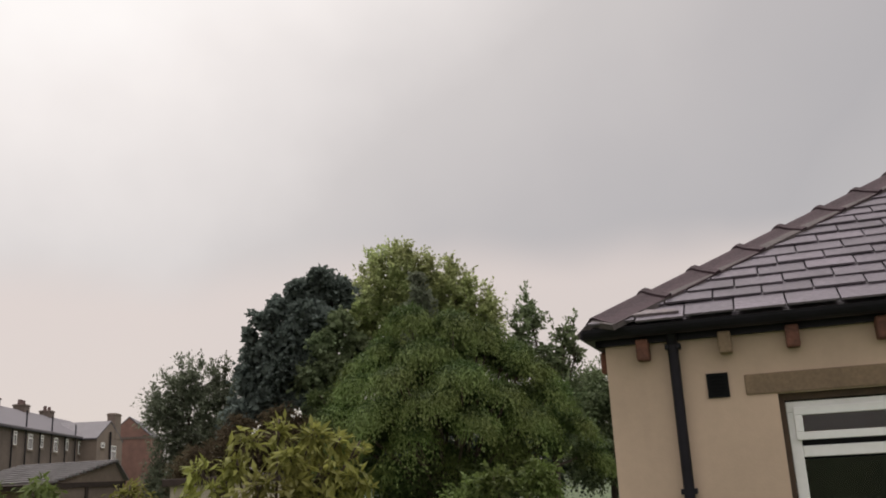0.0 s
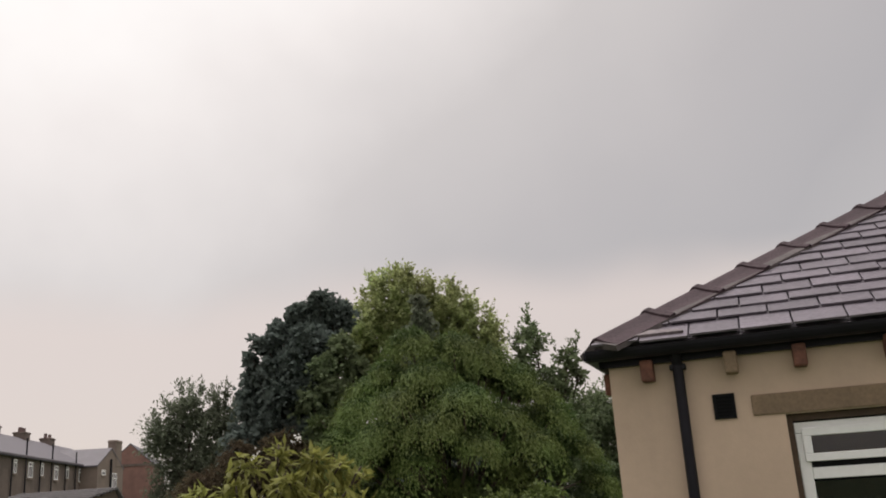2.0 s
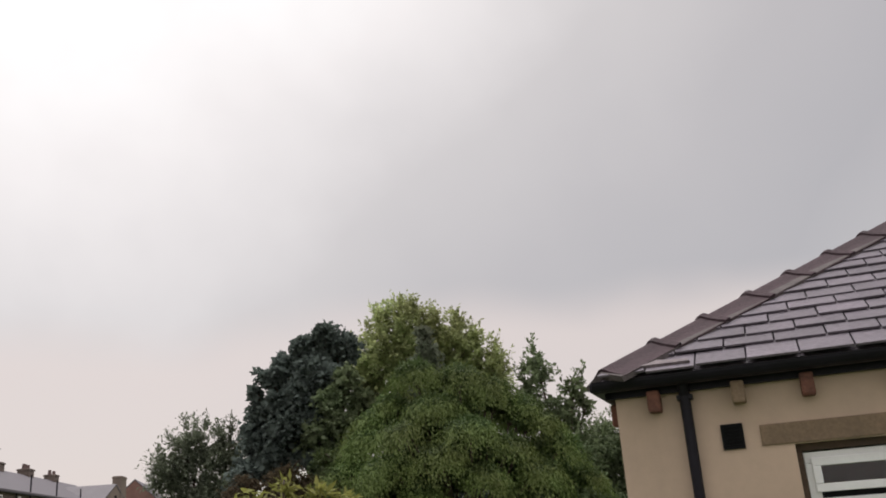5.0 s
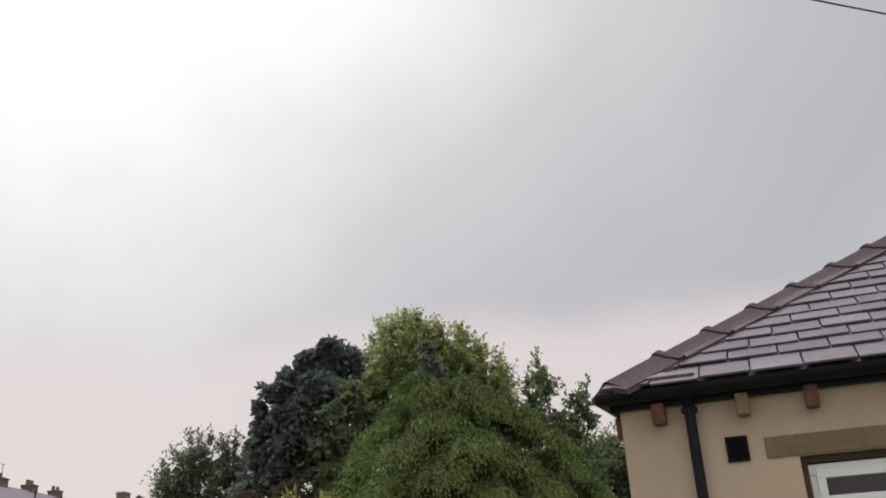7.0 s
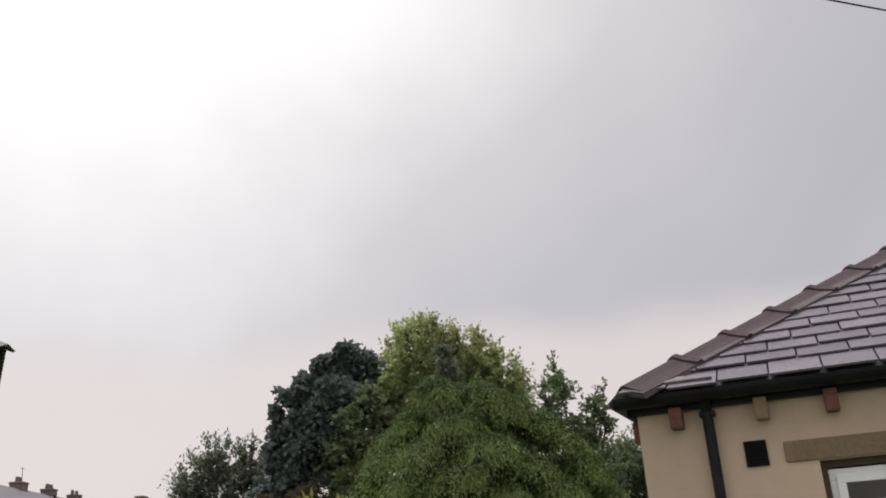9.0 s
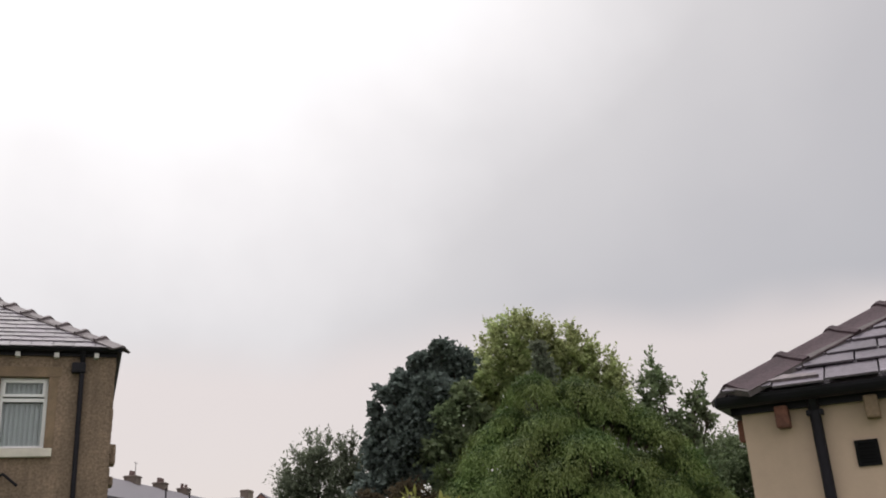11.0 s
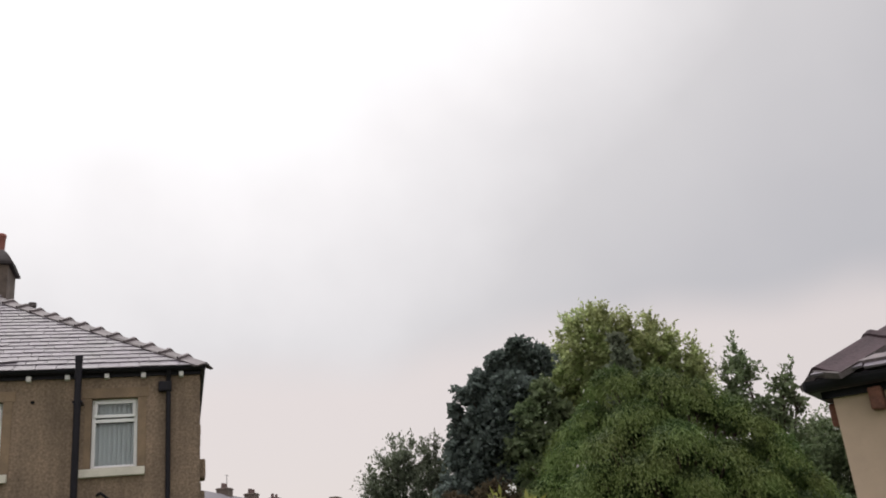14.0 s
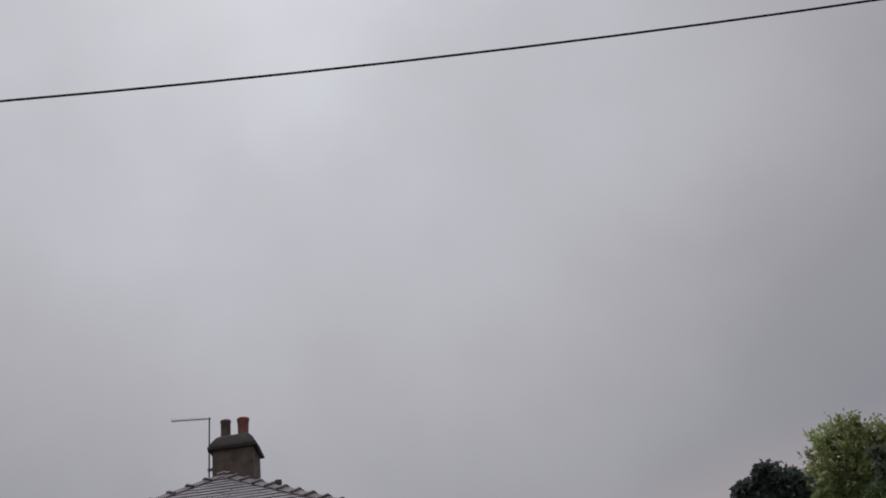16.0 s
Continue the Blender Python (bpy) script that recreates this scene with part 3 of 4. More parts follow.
        part("bracket", boxes((x - 0.035, x + 0.035, wy - 0.11, wy + 0.04, 4.892 + rnd.uniform(-.006, .006), 4.968), bevel=0.012), M_WHITE_BLOCK, h, "white painted gutter bracket")
    sp = part("soil_pipe", tubes(((W - 1.858, -0.085, 0), (W - 1.858, -0.085, 5.218), 0.052), ((W - 1.858, -0.085, 5.14), (W - 1.858, -0.085, 5.226), 0.058), n=16), M_PLASTIC, h, "black soil pipe rising past the gutter")
    for z in (1.2, 2.9, 4.5):
        part("pipe_clip", boxes((W - 1.928, W - 1.788, -0.12, wy, z, z + 0.035), bevel=0.004), M_PLASTIC, sp)
    dp = part("downpipe", tubes(((W - 0.55, wy - 0.06, 0), (W - 0.55, wy - 0.06, 4.86), 0.037), ((W - 0.55, wy - 0.06, 4.82), (W - 0.55, 0.03, 4.99), 0.037), n=14), M_PLASTIC, h, "black round downpipe")
    part("hopper", boxes((W - 0.70, W - 0.50, wy - 0.12, wy, 4.66, 4.82), bevel=0.02), M_PLASTIC, dp)
    # hose stub by the window; the small hole in the render is a black plug below
    part("overflow_pipe", tubes(((W - 1.56, wy, 3.15), (W - 1.50, wy - 0.12, 3.17), 0.02), ((W - 1.50, wy - 0.12, 3.17), (W - 1.30, wy - 0.10, 3.0), 0.02)), M_PLASTIC, h)
    roof = hip_roof(h, half, depth, ez, 0.205, 0.30, 300, M_TILE_GREY, 9, collar=0.042)
    # slipped slate, and a paler one whose reflection of the sky is painted white
    nrm = Vector((0, -SP, CP))
    for u, s, ang, mat, lab, sz in ((2.93, 0.36, 12, M_SLATE, "slipped broken slate", (0.30, 0.14)), (4.0, 2.0, 2, M_WHITE_BLOCK, "paler slate with its sky reflection painted white", (0.34, 0.26))):
        bm = bmesh.new()
        c = Vector((W - u, s * CP, ez + s * SP)) + nrm * 0.05
        ax, ay = Vector((1, 0, 0)), Vector((0, CP, SP))
        ca2, sa2 = math.cos(radians(ang)), math.sin(radians(ang))
        pts = [c + ax * (px * ca2 - py * sa2) + ay * (px * sa2 + py * ca2) for px, py in ((-sz[0] / 2, -sz[1] / 2), (sz[0] / 2, -sz[1] / 2), (sz[0] / 2, sz[1] / 2), (-sz[0] / 2, sz[1] / 2))]
        prism(bm, pts, nrm, 0.02)
        part("loose_slate" if mat is M_SLATE else "roof_patch", bm, mat, roof, lab)
    # solid black plug: the small hole's inner shade as colour
    part("hole_plug", tubes(((W - 2.513, wy - 0.006, 4.583), (W - 2.513, wy + 0.05, 4.583), 0.03)), M_BLACK, h)
    # chimney
    x0, x1, y0, y1 = W - 4.75, W - 3.85, half + 0.45, half + 1.35
    zb, zs = ez + half * math.tan(PITCH) - 0.7, 8.475
    ch = part("chimney", boxes((x0, x1, y0, y1, zb, zs), bevel=0.015), M_CHIM, h, "weathered brown chimney stack")
    bm = bmesh.new()
    rings = []
    for g, z in ((0.075, -0.03), (0.085, 0.03), (0.06, 0.09), (0.0, 0.19), (-0.07, 0.29), (-0.16, 0.36), (-0.30, 0.385)):
        rings.append([bm.verts.new((x + rnd.uniform(-.012, .012), y + rnd.uniform(-.012, .012), zs + z + rnd.uniform(-.012, .012))) for x, y in
                      ((x0 - g, y0 - g), ((x0 + x1) / 2, y0 - g), (x1 + g, y0 - g), (x1 + g, (y0 + y1) / 2), (x1 + g, y1 + g), ((x0 + x1) / 2, y1 + g), (x0 - g, y1 + g), (x0 - g, (y0 + y1) / 2))])
    for a, b in zip(rings, rings[1:]):
        for i in range(8):
            bm.faces.new((a[i], a[(i + 1) % 8], b[(i + 1) % 8], b[i]))
    bm.faces.new(rings[-1])
    bm.faces.new(list(reversed(rings[0])))
    part("chimney_cap", bm, M_SOOT, ch, "sooty sloped mortar cap")
    yc = (y0 + y1) / 2
    for u, mat, r0, r1, lab in ((4.545, M_POT_DARK, 0.112, 0.122, "dark clay chimney pot"), (4.145, M_POT_RED, 0.118, 0.142, "red terracotta chimney pot")):
        bm = bmesh.new()
        prof = [(r0 + 0.012, zs + 0.25), (r0, zs + 0.41), (r1 - 0.012, zs + 0.74), (r1, zs + 0.75), (r1, zs + 0.805), (r1 - 0.02, zs + 0.81), (r1 - 0.03, zs + 0.45)]
        n = 20
        rings = [[bm.verts.new((W - u + r * math.cos(2 * math.pi * i / n), yc + r * math.sin(2 * math.pi * i / n), z)) for i in range(n)] for r, z in prof]
        for a, b in zip(rings, rings[1:]):
            for i in range(n):
                bm.faces.new((a[i], a[(i + 1) % n], b[(i + 1) % n], b[i]))
        bm.faces.new(list(reversed(rings[-1])))
        part("chimney_pot", bm, mat, ch, lab, smooth=True)
    # television aerial lashed to the stack
    mx = x0 - 0.10
    ae = thing("aerial", Matrix.Identity(4), "", "")
    ae.parent = h
    part("mast", tubes(((mx, yc - 0.3, 7.9), (mx, yc - 0.3, 9.30), 0.017)), M_METAL, ae)
    part("boom", tubes(((mx + 0.04, yc - 0.3, 9.265), (mx - 0.86, yc - 0.3, 9.32), 0.011)), M_METAL, ae)
    for z in (8.05, 8.48):
        part("bracket", boxes((mx - 0.03, x0 + 0.02, yc - 0.33, yc - 0.27, z, z + 0.05)), M_METAL, ae)
    for i in range(15):
        x = mx - 0.1 - i * 0.052
        z = 9.27 + (i * 0.052 + 0.1) * 0.06
        part("element", tubes(((x, yc - 0.40, z), (x, yc - 0.20, z), 0.005), n=6), M_METAL, ae)
    # stub of a vent pipe behind the hip
    part("vent_cowl", tubes(((W - 3.126, 3.5, 6.85), (W - 3.126, 3.5, 7.15), 0.05), ((W - 3.126, 3.5, 7.10), (W - 3.126, 3.5, 7.185), 0.075), n=12), M_MORTAR, h)
    return h


pebbledash_house()


# ---------------------------------------------------------------- far terrace and outbuildings
def gable_block(parent, x0, x1, y0, y1, ez, rz, wall_mat, roof_mat, along="y", over=0.15):
    """Walls with two gables and a thick pitched roof; the ridge runs along the given axis."""
    bm = bmesh.new()
    if along == "y":
        sec = [(x0, 0), (x1, 0), (x1, ez), ((x0 + x1) / 2, rz), (x0, ez)]
        a = [bm.verts.new((p[0], y0, p[1])) for p in sec]
        b = [bm.verts.new((p[0], y1, p[1])) for p in sec]
    else:
        sec = [(y0, 0), (y1, 0), (y1, ez), ((y0 + y1) / 2, rz), (y0, ez)]
        a = [bm.verts.new((x0, p[0], p[1])) for p in sec]
        b = [bm.verts.new((x1, p[0], p[1])) for p in sec]
    for i in range(5):
        bm.faces.new((a[i], a[(i + 1) % 5], b[(i + 1) % 5], b[i]))
    bm.faces.new(list(reversed(a)))
    bm.faces.new(b)
    bmesh.ops.recalc_face_normals(bm, faces=bm.faces)
    part("wall", bm, wall_mat, parent)
    bm = bmesh.new()
    lo, hi = (x0, x1) if along == "y" else (y0, y1)
    mid, t = (lo + hi) / 2, 0.09
    k = (rz - ez) / (hi - mid)
    for s in (-1, 1):
        e = (hi - mid) + over
        sec = [(mid, rz + 0.02), (mid + s * e, rz + 0.02 - k * e), (mid + s * e, rz + 0.02 + t - k * e), (mid, rz + 0.02 + t)]
        c0, c1 = ((y0 - 0.03, y1 + 0.03) if along == "y" else (x0 - 0.03, x1 + 0.03))
        va = [bm.verts.new((p[0], c0, p[1]) if along == "y" else (c0, p[0], p[1])) for p in sec]
        vb = [bm.verts.new((p[0], c1, p[1]) if along == "y" else (c1, p[0], p[1])) for p in sec]
        for i in range(4):
            bm.faces.new((va[i], va[(i + 1) % 4], vb[(i + 1) % 4], vb[i]))
        bm.faces.new(list(reversed(va)))
        bm.faces.new(vb)
    bmesh.ops.recalc_face_normals(bm, faces=bm.faces)
    return part("roof", bm, roof_mat, parent)


def far_window(parent, face, c, z0, z1, w, sx=1):
    """A small sash on a wall that faces +x (face 'x') or -y (face 'y'), with frame, sill and pane."""
    win = thing("window", Matrix.Identity(4), "", "")
    win.parent = parent
    d, f = 0.035, 0.05

    def slab(a0, a1, zz0, zz1, out, inn):
        if face[0] == "x":
            return (face[1] - inn, face[1] + out, a0, a1, zz0, zz1)
        return (a0, a1, face[1] - out, face[1] + inn, zz0, zz1)
    a0, a1 = c - w / 2, c + w / 2
    part("window_frame", boxes(slab(a0, a0 + f, z0, z1, d, 0.02), slab(a1 - f, a1, z0, z1, d, 0.02), slab(a0 + f, a1 - f, z0, z0 + f, d, 0.02), slab(a0 + f, a1 - f, z1 - f, z1, d, 0.02),
                               slab(a0 + f, a1 - f, (z0 + z1) / 2 + 0.15, (z0 + z1) / 2 + 0.21, d, 0.02)), M_PVC, win)
    part("pane", boxes(slab(a0 + f, a1 - f, z0 + f, z1 - f, 0.015, 0.0)), M_FAR_WIN, win)
    part("sill", boxes(slab(a0 - 0.08, a1 + 0.08, z0 - 0.10, z0 - 0.01, 0.08, 0.0)), M_FAR_BEIGE, win)


# facade line of the row, seen running away
AFAR = pose(0, 0, 1.6) @ Matrix.Scale(1.4, 4) @ pose(0, 0, -1.7)
TERRACE = AFAR @ pose(-16.04, 0, 0, 0, 0, math.degrees(math.atan(0.1365)))
K = math.hypot(1, 0.1365)

def terrace_house(y0, y1, wide_y, narrow_y, pipes, chim_y, pots):
    """One house of the row, in the row's own frame: facade at x = 0 facing +x, the row along y."""
    h = thing("terraced_house", TERRACE, "weathered stone terraced house with grey slate roof", "house", "houses of the terrace")
    gable_block(h, -7.2, 0, y0 + 0.004, y1 - 0.004, 5.2, 6.93, M_FAR_STONE, M_FAR_ROOF, over=0.2)
    part("gutter", boxes((0.14, 0.24, y0, y1, 5.05, 5.13), bevel=0.03), M_PLASTIC, h)
    for c, w, za, zb in ((wide_y, 0.72, 4.15, 4.95), (narrow_y, 0.42, 4.3, 4.98), (wide_y, 0.75, 2.35, 3.12), (narrow_y, 0.5, 2.45, 3.12)):
        far_window(h, ("x", 0.0), c, za, zb, w)
    for p, topz in pipes:
        part("downpipe", tubes(((0.1, p, 0), (0.1, p, topz), 0.042), n=8), M_PLASTIC, h)
    if chim_y is not None:
        ch = part("chimney", boxes((-3.95, -3.25, chim_y - 0.5, chim_y + 0.5, 6.4, 7.40), (-4.0, -3.2, chim_y - 0.55, chim_y + 0.55, 7.28, 7.36), bevel=0.02), M_FAR_STONE, h)
        if chim_y < 53 * K:
            part("aerial_mast", tubes(((-3.6, chim_y + 0.4, 7.3), (-3.6, chim_y + 0.4, 8.25), 0.02), ((-3.6, chim_y + 0.1, 8.2), (-3.6, chim_y + 0.7, 8.2), 0.015), n=6), M_METAL, ch)
        for dy in pots:
            part("chimney_pot", tubes(((-3.6, chim_y + dy, 7.35), (-3.6, chim_y + dy, 7.68), 0.13, 0.10), n=10), M_POT_DARK, ch)
    return h


terrace_house(34.4 * K, 39.2 * K, 38.0 * K, 35.9 * K, ((37.0 * K, 5.1),), None, ())
terrace_house(39.2 * K, 43.9 * K, 42.6 * K, 40.6 * K, ((41.6 * K, 5.1),), None, ())
terrace_house(43.9 * K, 48.6 * K, 47.6 * K, 45.3 * K, ((44.6 * K, 5.1), (46.6 * K, 6.1)), None, ())
terrace_house(48.6 * K, 53.0 * K, 52.0 * K, 49.5 * K, ((48.9 * K, 5.1), (50.9 * K, 6.1)), 51.7 * K, (-0.3, 0.1))
terrace_house(53.0 * K, 58.0 * K, 57.0 * K, 54.2 * K, ((53.5 * K, 5.1), (55.6 * K, 5.9)), 56.8 * K, (-0.4, -0.1, 0.35))
terrace_house(58.0 * K, 63.0 * K, 61.9 * K, 59.5 * K, ((58.5 * K, 5.1),), 61.9 * K, (-0.45, 0.45))
terrace_house(63.0 * K, 67.5 * K, 66.5 * K, 64.3 * K, ((64.0 * K, 5.1),), None, ())


def terrace_wing():
    h = thing("terrace_wing", AFAR @ pose(-16.45, 0, 0, 0, 0, math.degrees(math.atan(0.1365)) - 3), "beige rendered gabled wing of the terrace", "house")
    y0, y1 = 57.4, 63.0
    gable_block(h, -9.0, -1.55, y0, y1, 5.08, 6.25, M_FAR_BEIGE, M_FAR_ROOF, along="x", over=0.15)
    part("chimney", boxes((-2.1, -1.53, 61.2, 62.5, 5.2, 6.95), (-2.14, -1.49, 61.15, 62.55, 6.8, 6.88), bevel=0.02), M_FAR_BEIGE, h)
    part("ridge_chimney", boxes((-6.6, -5.9, 59.9, 60.5, 5.9, 6.62), (-6.64, -5.86, 59.86, 60.54, 6.5, 6.56), bevel=0.02), M_FAR_STONE, h)
    far_window(h, ("x", -1.55), 61.0, 3.7, 4.75, 1.0)
    far_window(h, ("x", -1.55), 58.6, 4.55, 4.8, 0.8)
    part("downpipe", tubes(((-1.45, 59.9, 0), (-1.45, 59.9, 5.6), 0.07), n=8), M_PLASTIC, h)


terrace_wing()


def red_house():
    h = thing("red_brick_house", AFAR @ pose(-26.2, 72, 0, 0, 0, 12), "red brick gabled house with grey slate roof", "house")
    gable_block(h, -1.7, 1.7, 0, 9, 5.9, 7.45, M_FAR_RED, M_FAR_ROOF, along="y", over=0.12)
    far_window(h, ("y", 0.0), -0.75, 4.6, 5.4, 0.4)
    far_window(h, ("y", 0.0), -0.75, 3.2, 4.0, 0.4)
    part("string_course", boxes((-1.72, 1.72, -0.06, 0.05, 5.75, 5.95)), M_FAR_STONE, h)


red_house()


def garage():
    h = thing("garage", pose(-9.76, 21.93, 0, 0, 0, 170.6), "low brown garage with ribbed grey sheet roof", "garage")
    L, ridge, back, ez, rz = 2.7, -2.9, -3.4, 1.93, 2.45
    bm = bmesh.new()
    sec = [(back, 0), (0, 0), (0, ez), (ridge, rz), (back, ez + 0.05)]
    a = [bm.verts.new((0, *p)) for p in sec]
    b = [bm.verts.new((L, *p)) for p in sec]
    for i in range(5):
        bm.faces.new((a[i], a[(i + 1) % 5], b[(i + 1) % 5], b[i]))
    bm.faces.new(list(reversed(a)))
    bm.faces.new(b)
    bmesh.ops.recalc_face_normals(bm, faces=bm.faces)
    part("wall", bm, M_GAR_WALL, h, "brown rendered garage wall")
    k = (rz - ez) / -ridge
    n, over = 10, 0.16
    run = -ridge + over
    bm = bmesh.new()
    prism(bm, [(-0.1, ridge, rz + 0.04), (L + 0.1, ridge, rz + 0.04), (L + 0.1, over, ez + 0.04 - k * over), (-0.1, over, ez + 0.04 - k * over)], Vector((0, 0, 1)), 0.03)
    roof = part("roof", bm, M_DARK_WOOD, h, "ribbed grey sheet roof")
    # pale sheets over a dark underlay: ribs' wet shine and shade lines by colour
    for c in range(n):
        d0, d1 = c * run / n, (c + 0.62) * run / n
        bm = bmesh.new()
        prism(bm, [(-0.12, ridge + d0, rz + 0.075 - k * d0), (L + 0.12, ridge + d0, rz + 0.075 - k * d0), (L + 0.12, ridge + d1, rz + 0.095 - k * d1), (-0.12, ridge + d1, rz + 0.095 - k * d1)], Vector((0, 0, 1)), 0.06)
        part("roof_sheet", bm, M_GAR_ROOF, roof)
    bm = bmesh.new()
    prism(bm, [(-0.1, back - 0.1, ez + 0.08), (L + 0.1, back - 0.1, ez + 0.08), (L + 0.1, ridge, rz + 0.06), (-0.1, ridge, rz + 0.06)], Vector((0, 0, 1)), 0.05)
    part("back_roof", bm, M_GAR_ROOF, roof)
    part("gable_beam", boxes((-0.06, 0.02, back, 0.05, ez - 0.10, ez + 0.02)), M_DARK_WOOD, h, "dark timber beam")
    part("fascia", boxes((-0.1, L + 0.1, 0.10, 0.15, ez - 0.12, ez - 0.01)), M_DARK_WOOD, h)
    for y in (-0.08, -1.55, -3.2):
        part("door_post", boxes((-0.05, 0.02, y - 0.07, y + 0.07, 0, ez - 0.10)), M_DARK_WOOD, h)
    for y0, y1 in ((-1.48, -0.15), (-3.13, -1.62)):
        part("door", boxes((-0.025, 0.0, y0, y1, 0.02, ez - 0.11)), M_FAR_BEIGE, h)


garage()


def outhouse():
    h = thing("outhouse", pose(-6.3, 20.2, 0, 0, 0, 6), "low cream outhouse with dark flat roof edge", "shed")
    part("wall", boxes((0.0, 2.4, 0, 2.4, 0, 1.72)), M_CREAM, h)
    part("roof", boxes((-0.15, 2.55, -0.15, 2.55, 1.72, 1.88), bevel=0.02), M_DARK_WOOD, h)
    part("hatch", boxes((0.2, 0.5, -0.03, 0.0, 1.35, 1.5)), M_BLACK, h)


outhouse()

# overhead service cable, sagging
bm = bmesh.new()
prev = None
for i in range(-34, 35):
    s = i * 0.4
    c = Vector((-0.2 + 0.875 * s, 3.087 + 0.4845 * s, 4.159 + 0.0276 * s + 0.01109 * s * s))
    ring = [bm.verts.new(c + Vector((-0.4845 * 0.005 * math.cos(q), 0.875 * 0.005 * math.cos(q), 0.005 * math.sin(q)))) for q in (0, 1.05, 2.09, 3.14, 4.19, 5.24)]
    if prev:
        for k in range(6):
            bm.faces.new((prev[k], prev[(k + 1) % 6], ring[(k + 1) % 6], ring[k]))
    prev = ring
tagged(part("overhead_cable", bm, M_PLASTIC), "thin black overhead cable crossing above the gardens", "cable")


# ---------------------------------------------------------------- trees
def leaf_mesh(name, pos, along, nrm, length, width, mat, parent, plain=False):
    """Folded rhombic leaves, four triangles each, from arrays of places, directions and sizes."""
    n = len(pos)
    side = np.cross(along, nrm)
    side /= np.linalg.norm(side, axis=1)[:, None] + 1e-9
    up = np.cross(side, along)
    L, Wd = length[:, None], width[:, None]
    mid = pos + along * L * 0.5
    tip = pos + along * L - up * L * 0.10
    right, left = mid + side * Wd * 0.5 + up * Wd * 0.16, mid - side * Wd * 0.5 + up * Wd * 0.16
    if plain:
        v, f = np.stack([pos, right, tip, left], 1), np.array([[0, 1, 2, 3]], np.int32)
    else:
        v, f = np.stack([pos, right, tip, left, mid], 1), np.array([[0, 1, 4], [4, 1, 2], [0, 4, 3], [4, 2, 3]], np.int32)
    k = v.shape[1]
    idx = (np.arange(n, dtype=np.int32)[:, None, None] * k + f[None]).reshape(-1)
    me = bpy.data.meshes.new(name)
    me.vertices.add(n * k)
    me.vertices.foreach_set("co", v.astype(np.float32).reshape(-1))
    me.loops.add(len(idx))
    me.loops.foreach_set("vertex_index", idx)
    me.polygons.add(n * len(f))
    me.polygons.foreach_set("loop_start", np.arange(0, len(idx), f.shape[1], dtype=np.int32))
    me.update(calc_edges=True)
    me.materials.append(mat)
    ob = new(name, me)
    ob.parent = parent
    return ob


def unit(v):
    return v / (np.linalg.norm(v, axis=1)[:, None] + 1e-9)


